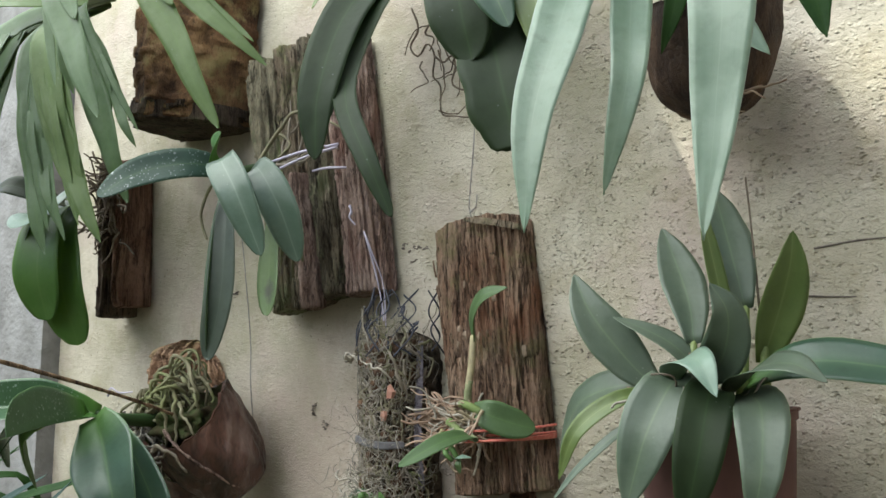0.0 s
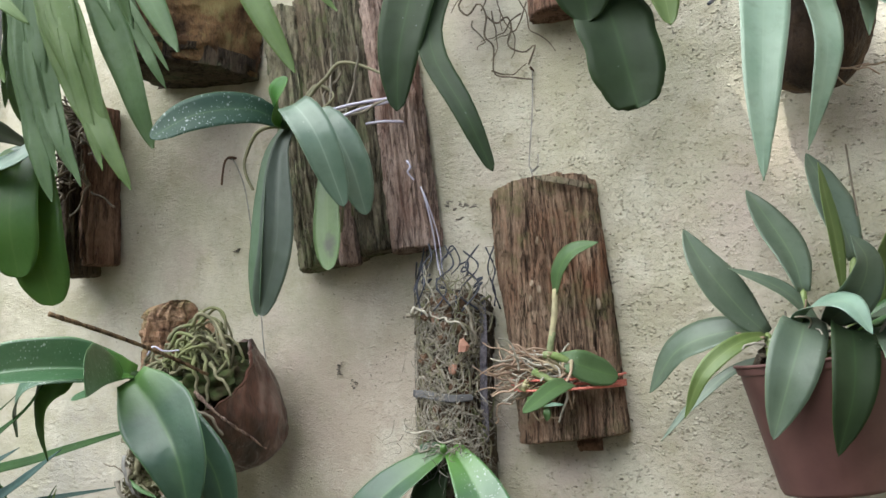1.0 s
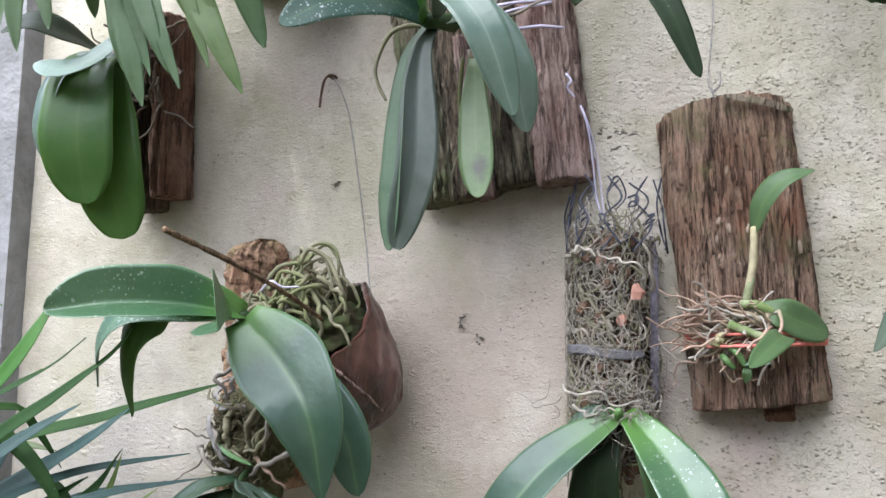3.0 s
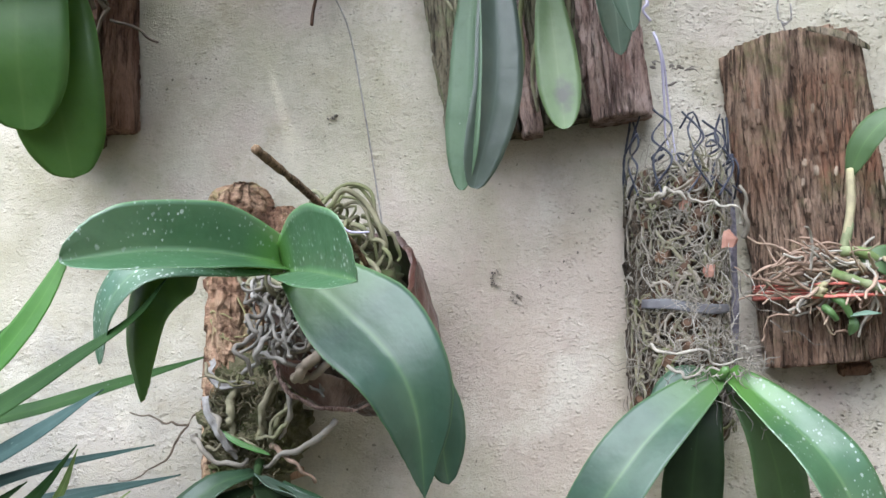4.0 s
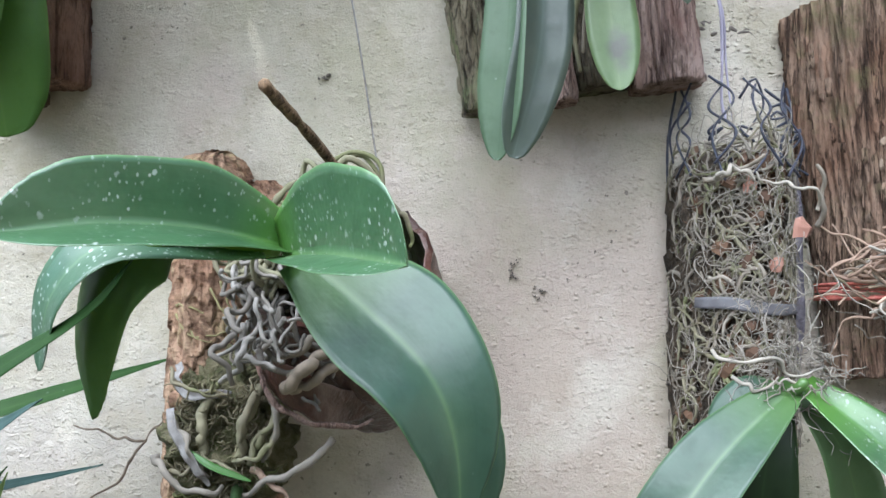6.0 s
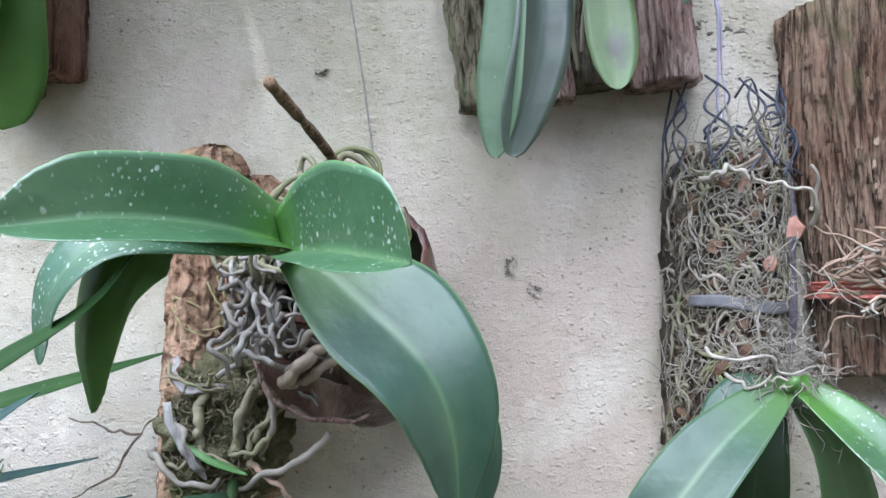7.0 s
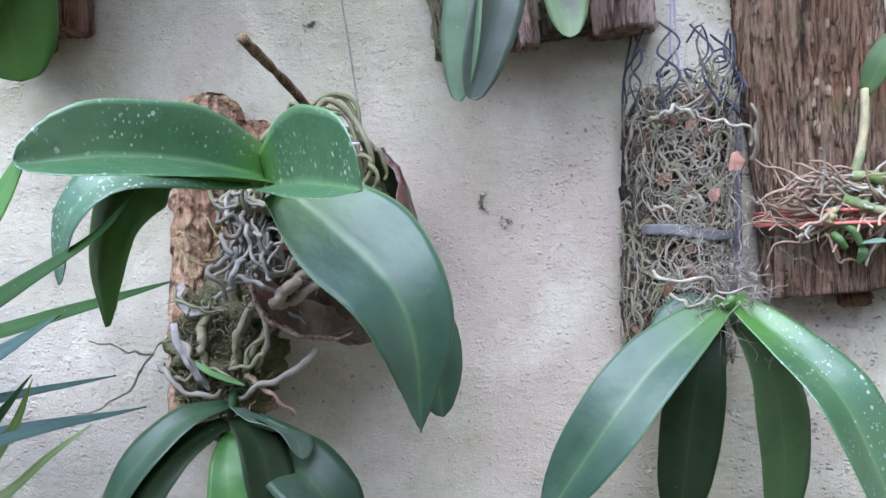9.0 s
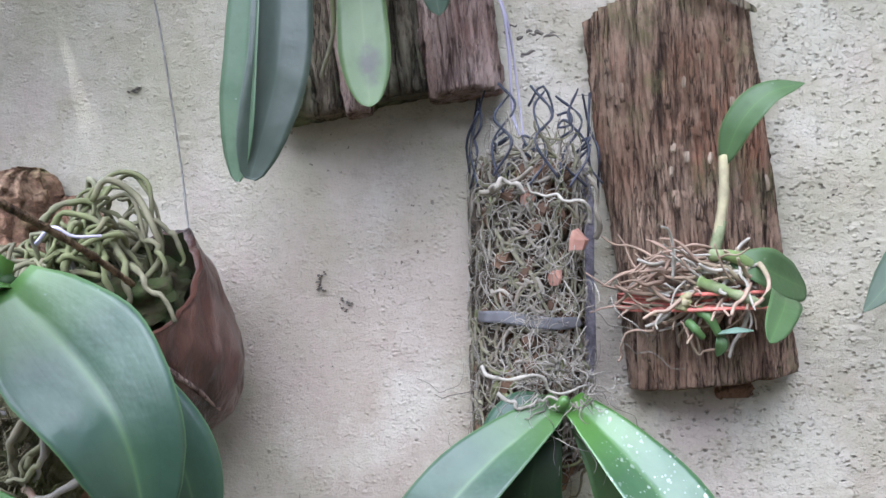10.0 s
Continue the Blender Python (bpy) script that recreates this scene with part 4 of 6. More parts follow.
    for st, way, ln in (((0.0, -0.10, 1.600), (0.9, 0.1, 0.75), 0.10), ((0.0, -0.10, 1.605), (0.5, 0.1, 0.9), 0.09), ((0.01, -0.11, 1.60), (1, 0.1, 0.15), 0.09),
                        ((0.02, -0.10, 1.57), (0.1, 0, -1), 0.13),
                        ((0.01, -0.10, 1.57), (0.15, 0, -1), 0.12), ((0.035, -0.10, 1.56), (0.1, 0, -1), 0.10), ((0.0, -0.09, 1.61), (-0.3, 0.1, 1), 0.06), ((0.03, -0.09, 1.60), (0.3, 0, 1), 0.09)):
        tube("root", wander(rng, st, way, ln, 6, 0.38 if way[2] > -0.9 else 0.12, floor_y=-0.072), 0.0022, M_ROOT, o, taper=0.6)
    for pts in ([(-0.015, -0.150, 1.580), (-0.035, -0.158, 1.580), (-0.053, -0.160, 1.571), (-0.063, -0.165, 1.541), (-0.060, -0.165, 1.522), (-0.050, -0.165, 1.505)], [(-0.025, -0.11, 1.605), (-0.010, -0.10, 1.637), (0.007, -0.10, 1.651), (0.019, -0.095, 1.668), (0.044, -0.09, 1.666), (0.090, -0.085, 1.645), (0.100, -0.07, 1.636)],
                [(-0.02, -0.11, 1.60), (-0.028, -0.095, 1.625), (-0.012, -0.09, 1.645), (0.012, -0.09, 1.63), (0.0, -0.10, 1.61)],
                [(0.018, -0.115, 1.56), (0.020, -0.105, 1.52), (0.014, -0.10, 1.47), (0.020, -0.10, 1.435)], [(0.026, -0.11, 1.56), (0.034, -0.10, 1.51), (0.030, -0.095, 1.46)],
                [(0.008, -0.11, 1.56), (0.002, -0.10, 1.52), (0.006, -0.10, 1.475), (-0.002, -0.10, 1.44)], [(0.034, -0.11, 1.565), (0.044, -0.10, 1.53), (0.042, -0.09, 1.48)]):
        tube("root", pts, 0.0027, M_ROOT_GREEN, o, taper=0.6, n=24)
    for a, b in (((0.012, -0.12, 1.602), (0.092, -0.084, 1.622)), ((0.03, -0.125, 1.590), (0.092, -0.086, 1.618)), ((0.06, -0.095, 1.590), (0.104, -0.082, 1.592))):
        tube("plastic_tie", [a, Vector(a).lerp(Vector(b), 0.5) + Vector((0, -0.004, 0.001)), b], 0.0017, M_TIE, o, "translucent lilac plastic tie", taper=1.0)
    s = thing("plastic_strap", (0.125, -0.04, 1.48), "lilac plastic strap tied down the log", "strap")
    tube("strap", [(0.121, -0.066, 1.515), (0.128, -0.064, 1.495), (0.133, -0.054, 1.460), (0.136, -0.046, 1.425), (0.142, -0.05, 1.408)], 0.0013, M_TIE, s, taper=0.9, lump=0.4)
    tube("strap", [(0.123, -0.066, 1.512), (0.131, -0.062, 1.490), (0.138, -0.048, 1.452), (0.146, -0.05, 1.40)], 0.0009, M_TIE, s, taper=0.9, lump=0.4)
    tube("knot", [(0.108, -0.078, 1.545), (0.114, -0.081, 1.537), (0.110, -0.080, 1.531), (0.117, -0.077, 1.522)], 0.0017, M_TIE, s, lump=0.5)


build_log()


# ---- netting tube with a dense mass of roots ----
def build_net():
    t = thing("netting_tube", (0.155, -0.05, 1.3), "black netting tube packed with bark and fibre on the wall", "orchid basket")
    bark_log("filling", t, (0.156, -0.006, 1.150), (0.147, -0.006, 1.392), 0.076, 0.068, M_FIBRE, seed=31, around=90, along=80, freq=14, ridge=0.008, dome=0.12)
    h = Heap()
    cell, n = 0.031, 6
    for k in range(n):
        for sgn in (0, 1):
            line = []
            for i in range(8, 12):
                z = 1.165 + i * cell * 0.82
                a = math.pi * min(1.0, (k + (0.5 if (i + sgn) % 2 else 0.0)) / (n - 1))
                wob = 0.009 * noise.noise(Vector((k * 3.1, i * 1.7, sgn)))
                r = 0.050 + wob - 0.008 * max(0, (z - 1.40) / 0.05)
                line.append((0.155 - 0.04 * (z - 1.3) + r * math.cos(a) + wob, -0.012 - (r + 0.030) * math.sin(a) * (0.98 - 0.35 * max(0, (z - 1.39) / 0.05)), z + 1.6 * wob))
            h.add(*tube_data(line, 0.0010, sides=6, n=30, taper=1.0, lump=0.5))
    for x, y, z in ((0.128, -0.060, 1.408), (0.150, -0.070, 1.402), (0.176, -0.058, 1.422), (0.190, -0.052, 1.404), (0.140, -0.072, 1.384), (0.168, -0.074, 1.388)):
        loop = [(x + 0.006 * math.cos(q * 1.9 + x * 90), y + 0.003 * math.sin(q * 2.3), z + 0.005 * math.sin(q * 1.9) - 0.002 * q) for q in range(7)]
        h.add(*tube_data(loop, 0.0011, sides=6, n=24, taper=1.0, lump=0.4))
    part("netting", h.v, h.f, M_NET, t, "black plastic netting", kind="stuff")
    tube("hanging_loop", [(0.110, -0.05, 1.425), (0.100, -0.03, 1.405), (0.103, -0.03, 1.38)], 0.0012, M_NET, t)
    tube("hanging_loop", [(0.148, -0.05, 1.43), (0.158, -0.055, 1.445), (0.167, -0.05, 1.425), (0.158, -0.055, 1.41)], 0.0011, M_NET, t)
    for za, zb, xa, xb, wd in ((1.269, 1.268, 0.116, 0.192, 0.009),):
        v, f, uv = blade([(xa, -0.066, za), (xa + 0.3 * (xb - xa), -0.083, za + 0.001), (xa + 0.7 * (xb - xa), -0.084, zb - 0.001), (xb, -0.066, zb)], wd, n=(0, -1, 0.1), base=0.9, peak=0.1, power=12, round_=0.15, fold=0.02, thick=0.0012, rows=14, cols=4)
        part("plastic_strip", v, f, M_STRIP, t, "dull grey plastic strip", uv)
    v, f, uv = blade([(0.192, -0.040, 1.385), (0.197, -0.048, 1.33), (0.199, -0.050, 1.27), (0.202, -0.044, 1.215)], 0.009, n=(0.5, -0.85, 0), base=0.7, peak=0.2, power=6, round_=0.3, fold=0.3, thick=0.001, wave=0.12, rows=30, cols=6)
    part("net_sheet", v, f, M_NETSHEET, t, "crumpled dull violet plastic net edge", uv)
    for p, r in (((0.187, -0.086, 1.328), 0.008), ((0.150, -0.082, 1.358), 0.008), ((0.172, -0.080, 1.30), 0.007)):
        lump("potsherd", t, p, (r * 0.8, r * 0.35, r), M_CHIP, 0.8, 90, "terracotta chip", 6, 4, seed=p[0] * 100, smooth=False)

    o = thing("moth_orchid", (0.177, -0.10, 1.22), "moth orchid with four broad leaves and a mass of grey roots", "orchid", "orchids on the wall")
    leaf(o, [(0.178, -0.108, 1.214), (0.122, -0.140, 1.168), (0.083, -0.155, 1.116), (0.042, -0.145, 1.042)], 0.057, M_PHAL, n=(-0.3, -0.8, 0.5), cols=16, rows=30, crease=1, **{**PHAL, "fold": 0.26, "base": 0.36})
    leaf(o, [(0.184, -0.108, 1.216), (0.222, -0.136, 1.184), (0.256, -0.166, 1.144), (0.300, -0.176, 1.048)], 0.058, M_PHAL_SPOT, n=(0.3, -0.8, 0.5), cols=16, rows=30, crease=1, **{**PHAL, "fold": 0.26, "base": 0.36})
    leaf(o, [(0.172, -0.095, 1.212), (0.160, -0.112, 1.165), (0.156, -0.105, 1.095), (0.154, -0.095, 1.020)], 0.050, M_PHAL_SHADED, n=(0, -1, 0.1), **PHAL)
    leaf(o, [(0.188, -0.095, 1.208), (0.216, -0.105, 1.165), (0.236, -0.090, 1.095), (0.240, -0.080, 1.020)], 0.046, M_PHAL_YOUNG, n=(0.2, -1, 0.1), **PHAL)
    leaf(o, [(0.174, -0.095, 1.210), (0.150, -0.102, 1.205), (0.124, -0.098, 1.180)], 0.034, M_PHAL, n=(-0.3, -0.7, 0.6), **PHAL)
    tube("crown", [(0.178, -0.09, 1.205), (0.178, -0.118, 1.214), (0.180, -0.122, 1.219)], 0.006, M_PHAL, o)
    rng = random.Random(12)
    h, fine, green = Heap(), Heap(), Heap()
    for i in range(980):
        z = 1.15 + 0.245 * rng.random() ** 0.9
        a = rng.uniform(0.06, 0.97) * math.pi
        kind = rng.random()
        tgt = fine if kind < 0.56 else (h if kind < 0.80 else green)
        r = 0.037 + rng.uniform(0, 0.009 if tgt is fine else 0.011)
        st = (0.154 - 0.04 * (z - 1.3) + r * math.cos(a), -0.014 - (r + 0.03) * math.sin(a), z)
        way = (-math.sin(a) * rng.choice((-1, 1)), -0.4 * math.sin(a), rng.uniform(-1.6, 0.9))
        rad = rng.uniform(0.00025, 0.0006) if tgt is fine else rng.choice((0.0007, 0.0010, 0.0017)) * rng.uniform(0.8, 1.15) if tgt is h else rng.uniform(0.0009, 0.0021)
        ln = rng.uniform(0.02, 0.07) if tgt is fine else rng.uniform(0.03, 0.085)
        pts = wander(rng, st, way, ln, 7, 0.85)
        for q in pts:
            dx, dy = q.x - (0.154 - 0.04 * (q.z - 1.3)), (q.y + 0.012) / 1.45
            dd = math.hypot(dx, dy)
            lim = 0.051 if tgt is fine else 0.049
            if dd > lim:
                q.x -= dx * (1 - lim / dd)
                q.y = -0.012 + (q.y + 0.012) * lim / dd
        tgt.add(*tube_data(pts, rad, sides=4 if tgt is fine else 6, n=14, taper=0.45, lump=0.3))
        if tgt is not fine:
            for k in range(2):
                b = pts[rng.randint(1, 5)]
                fine.add(*tube_data(wander(rng, b, (rng.uniform(-1, 1), -0.5, rng.uniform(-1, 0.6)), rng.uniform(0.004, 0.010), 3, 0.5), rng.uniform(0.0002, 0.00045), sides=4, n=6, taper=0.4))
    for i in range(90):
        st = (0.162 + rng.gauss(0, 0.022), -0.095 - rng.random() * 0.02, rng.uniform(1.18, 1.32))
        fine.add(*tube_data(wander(rng, st, (rng.uniform(-0.9, 0.9), rng.uniform(-0.3, 0.1), -1), rng.uniform(0.02, 0.06), 6, 0.8, floor_y=-0.06), rng.uniform(0.0003, 0.0006), sides=4, n=12, taper=0.5))
    for i in range(70):
        a = rng.uniform(0, 6.283)
        st = (0.178 + 0.018 * math.cos(a), -0.108 - rng.random() * 0.012, 1.228 + 0.014 * math.sin(a))
        fine.add(*tube_data(wander(rng, st, (math.cos(a), -0.5, math.sin(a) * 0.8 - 0.2), rng.uniform(0.014, 0.036), 6, 0.9, pull=(0, 0.03, -0.12), floor_y=-0.07), rng.uniform(0.0003, 0.0007), sides=4, n=12, taper=0.5))
    chips = Heap()
    for i in range(90):
        z, a, r = 1.15 + 0.24 * rng.random(), rng.uniform(0.08, 0.95) * math.pi, 0.036
        p = Vector((0.154 - 0.04 * (z - 1.3) + r * math.cos(a), -0.012 - (r + 0.030) * math.sin(a), z))
        q = rng.uniform(0.005, 0.012)
        chips.add(*tube_data([p - Vector((q * 0.5, 0, q)), p + Vector((0, -0.003, 0)), p + Vector((q * 0.4, 0, q))], q * 0.55, sides=6, lump=0.8, taper=0.7))
    part("bark_chip_mix", chips.v, chips.f, M_CHIPMIX, t, "brown bark chips", smooth=False, kind="stuff")
    part("root_mass", h.v, h.f, M_ROOT, o, "tangled grey roots", kind="stuff")
    part("fine_root_mass", fine.v, fine.f, M_ROOT_NET, o, "fine hairy grey roots", kind="stuff")
    part("green_root_mass", green.v, green.f, M_ROOT_MOSS, o, "greenish living roots", kind="stuff")
    for pts, r in (([(0.122, -0.100, 1.236), (0.128, -0.110, 1.229), (0.138, -0.114, 1.226), (0.150, -0.116, 1.233), (0.162, -0.118, 1.232), (0.168, -0.118, 1.224), (0.182, -0.118, 1.222), (0.198, -0.110, 1.228)], 0.0015),
                   ([(0.134, -0.110, 1.219), (0.142, -0.114, 1.213), (0.154, -0.116, 1.211), (0.164, -0.116, 1.217), (0.176, -0.116, 1.217)], 0.0015),
                   ([(0.194, -0.096, 1.340), (0.190, -0.104, 1.350), (0.178, -0.104, 1.354), (0.160, -0.100, 1.360), (0.150, -0.098, 1.366)], 0.0014),
                   ([(0.120, -0.082, 1.358), (0.128, -0.098, 1.366), (0.140, -0.100, 1.365), (0.148, -0.100, 1.360)], 0.0022)):
        tube("root", crooked(pts, 0.006, pts[0][2] * 40), r, M_ROOT_PALE, o, "pale winding root", taper=0.6, n=50, sides=8, lump=0.4)
    for st, way, ln in (((0.175, -0.085, 1.20), (0.1, 0.3, -1), 0.08), ((0.18, -0.085, 1.20), (0.0, 0.3, -1), 0.07),
                        ((0.20, -0.08, 1.33), (-0.3, -0.2, 0.8), 0.05), ((0.115, -0.085, 1.36), (1, -0.1, 0.2), 0.05), ((0.165, -0.10, 1.205), (-0.1, 0, -1), 0.10)):
        tube("root", wander(rng, st, way, ln, 7, 0.5, floor_y=-0.02), 0.0023, M_ROOT, o, taper=0.6)


build_net()


# ---- coconut husk with the largest moth orchid, and cork bark ----
def build_coconut():
    t = thing("coconut_husk", (-0.11, -0.06, 1.24), "half coconut husk hung on its side against the wall", "coconut husk")
    cup("shell", t, (-0.150, -0.112, 1.285), (-0.33, -0.50, 0.80), 0.067, 0.134, M_HUSK, M_HUSK_IN, seed=2, around=120, along=60, rough=0.0045, thick=0.006, belly=0.50, dip=((0.75, -0.58, -0.3), 0.026))
    lump("moss_plug", t, (-0.146, -0.104, 1.270), (0.052, 0.050, 0.036), M_HUSK_IN, 0.35, 90, "dark green moss", 64, 40, seed=5)
    v, f, uv = blade([(-0.200, -0.128, 1.222), (-0.186, -0.142, 1.207), (-0.164, -0.144, 1.193), (-0.140, -0.134, 1.185), (-0.112, -0.115, 1.186)], 0.030, n=(-0.25, -0.92, -0.25), base=0.6, peak=0.5, power=3, round_=0.4, fold=-0.12, thick=0.003, wave=0.06, rows=40, cols=12, ragged=0.25)
    part("torn_flap", v, f, M_HUSK, t, "torn red-brown lower flap of the husk", uv)
    tube("torn_lip", crooked([(-0.199, -0.136, 1.213), (-0.188, -0.145, 1.195), (-0.171, -0.146, 1.182), (-0.152, -0.140, 1.173), (-0.134, -0.130, 1.172), (-0.118, -0.118, 1.175)], 0.004, 5), 0.0024, M_PINKBARK, t, "pale fibrous edge of the husk", taper=0.6, sides=8, n=60, lump=0.9)
    tube("torn_lip", [(-0.128, -0.160, 1.266), (-0.116, -0.160, 1.257), (-0.104, -0.152, 1.243), (-0.095, -0.143, 1.233), (-0.088, -0.129, 1.222), (-0.079, -0.111, 1.209), (-0.074, -0.090, 1.195), (-0.070, -0.068, 1.190)], 0.0022, M_PINKBARK, t, "torn pale edge of the husk", taper=0.5, sides=8, n=60, lump=0.9)
    w = thing("hanging_wire", (-0.17, -0.01, 1.44), "thin wire from a nail to the coconut husk", "wire", "hanging wires")
    tube("strand", [(-0.200, -0.008, 1.577), (-0.189, -0.010, 1.565), (-0.173, -0.010, 1.528), (-0.154, -0.012, 1.445), (-0.140, -0.014, 1.376), (-0.127, -0.022, 1.318), (-0.108, -0.030, 1.260)], 0.0009, M_WIRE, w, taper=1.0, n=40)
    tube("hook", [(-0.198, 0.006, 1.578), (-0.200, -0.010, 1.579), (-0.208, -0.012, 1.573), (-0.213, -0.010, 1.555), (-0.214, -0.010, 1.540)], 0.0017, M_RUST, w, "rusty iron hook", taper=1.0)
    tube("nail", [(-0.203, 0.01, 1.577), (-0.203, -0.012, 1.578)], 0.002, M_RUST, w, taper=1.0)

    o = thing("moth_orchid", (-0.15, -0.22, 1.28), "large moth orchid with broad glossy leaves in the coconut husk", "orchid", "orchids on the wall")
    leaf(o, [(-0.146, -0.245, 1.286), (-0.110, -0.255, 1.261), (-0.070, -0.270, 1.228), (-0.052, -0.270, 1.190), (-0.046, -0.258, 1.131)], 0.083, M_PHAL, n=(0.42, -0.86, 0.32), rows=36, cols=16, crease=1, **{**PHAL, "fold": 0.25, "round_": 1.0, "peak": 0.36, "power": 1.5, "base": 0.45})
    leaf(o, [(-0.140, -0.215, 1.275), (-0.085, -0.222, 1.232), (-0.048, -0.222, 1.188), (-0.035, -0.212, 1.132)], 0.046, M_PHAL, n=(0.30, -0.9, 0.4), **{**PHAL, "round_": 0.6, "peak": 0.6})
    leaf(o, [(-0.150, -0.235, 1.289), (-0.187, -0.282, 1.297), (-0.226, -0.328, 1.296), (-0.260, -0.368, 1.287)], 0.070, M_PHAL_SPOT, n=(0.646, -0.52, 0.545), rows=30, cols=18, label="white-speckled leaf folded along its rib", lop=0.0, crease=1, **{**PHAL, "fold": 0.76, "round_": 0.5})
    leaf(o, [(-0.158, -0.245, 1.286), (-0.116, -0.316, 1.286), (-0.070, -0.388, 1.281)], 0.068, M_PHAL_SPOT, n=(-0.61, -0.64, 0.47), lop=-0.30, crease=1, cols=16, rows=30, **{**PHAL, "fold": 0.85, "peak": 0.62, "round_": 0.40, "base": 0.45})
    leaf(o, [(-0.165, -0.230, 1.286), (-0.212, -0.275, 1.291), (-0.242, -0.285, 1.268), (-0.256, -0.272, 1.228), (-0.261, -0.250, 1.187)], 0.046, M_PHAL_PLAIN, n=(0.59, 0.81, 0.3), notch=0.022, rows=40, cols=14, **{**PHAL, "fold": 0.3, "peak": 0.55, "round_": 0.75})
    leaf(o, [(-0.170, -0.240, 1.288), (-0.235, -0.282, 1.290), (-0.268, -0.290, 1.262), (-0.281, -0.277, 1.216)], 0.044, M_PHAL_FLECK, n=(-0.5, -0.75, 0.4), **PHAL)
    tube("crown", [(-0.160, -0.15, 1.275), (-0.158, -0.20, 1.280), (-0.152, -0.238, 1.289)], 0.009, M_PHAL_SHADED, o)
    tube("flower_stalk", [(-0.110, -0.16, 1.287), (-0.113, -0.22, 1.309), (-0.122, -0.30, 1.335), (-0.138, -0.372, 1.357)], 0.0022, M_STICK, o, "dry brown flower stalk", taper=1.25, lump=0.4, n=30)
    tube("wire_tag", [(-0.134, -0.236, 1.312), (-0.122, -0.240, 1.322), (-0.112, -0.235, 1.317), (-0.100, -0.225, 1.318)], 0.0014, M_TIE, o, "pale blue wire tie")
    rng = random.Random(21)
    h = Heap()
    mouth, ax = Vector((-0.172, -0.110, 1.296)), Vector((-0.42, -0.57, 0.70)).normalized()
    sx = ax.cross(Vector((0, 0, 1))).normalized()
    sy = ax.cross(sx)

    def on(r, a, up):
        return mouth + sx * (r * math.cos(a)) + sy * (r * math.sin(a)) + ax * up

    for i in range(75):
        a, r = rng.uniform(0, 6.283), 0.050 * math.sqrt(rng.random())
        turn, up = rng.choice((-1, 1)) * rng.uniform(0.4, 1.5), rng.uniform(0.006, 0.042)
        pts = [on(r * 0.8, a, -0.006)]
        for k in range(1, 6):
            f = k / 6
            pts.append(on(min(0.060, r * (1 - 0.3 * f) + 0.016 * rng.uniform(-1, 1) + 0.010), a + turn * f, up * math.sin(math.pi * f) + rng.uniform(-0.003, 0.004)))
        pts.append(on(0.050, a + turn * 1.15, -0.012))
        h.add(*tube_data(pts, rng.uniform(0.0012, 0.0025), sides=7, n=26, taper=0.8, lump=0.25))
    part("root_mass", h.v, h.f, M_ROOT_GREEN, o, "thick greenish grey roots", kind="stuff")
    h = Heap()
    for i in range(75):
        st = (rng.uniform(-0.215, -0.150), rng.uniform(-0.170, -0.120), rng.uniform(1.225, 1.285))
        pts = wander(rng, st, (rng.uniform(-0.7, 0.8), rng.uniform(-0.4, 0.1), -1), rng.uniform(0.03, 0.065), 8, 0.9, pull=(0.1, 0.03, -0.08), floor_y=-0.105)
        h.add(*tube_data(pts, rng.uniform(0.0012, 0.0025), sides=7, n=22, taper=0.8))
    part("lower_root_mass", h.v, h.f, M_ROOT_SLATE, o, "knotted pale grey roots", kind="stuff")
    for pts, r in (([(-0.173, -0.160, 1.199), (-0.159, -0.172, 1.211), (-0.143, -0.165, 1.228)], 0.0044), ([(-0.170, -0.150, 1.197), (-0.153, -0.162, 1.204), (-0.138, -0.158, 1.217)], 0.0036)):
        tube("root", crooked(pts, 0.003, r * 1000), r, M_ROOT_BEIGE, o, "thick beige root", taper=0.95, sides=10, n=30, lump=0.3)
    for k in range(5):
        e = Vector((rng.uniform(-0.008, 0.004), rng.uniform(-0.02, 0.02), -0.004 * k + rng.uniform(-0.003, 0.003)))
        arch = [Vector(q) + e for q in ((-0.172, -0.12, 1.325), (-0.160, -0.12, 1.350), (-0.143, -0.118, 1.366), (-0.126, -0.115, 1.358), (-0.116, -0.115, 1.338), (-0.112, -0.11, 1.315), (-0.118, -0.11, 1.295))]
        tube("root", [q + Vector((rng.uniform(-.006, .006), rng.uniform(-.006, .006), rng.uniform(-.005, .005))) for q in arch[k % 2:7 - k % 3]], rng.uniform(0.0014, 0.0026), M_ROOT_GREEN if k % 2 else M_ROOT_MOSS, o, "arching grey root", taper=0.8, sides=8, n=26)
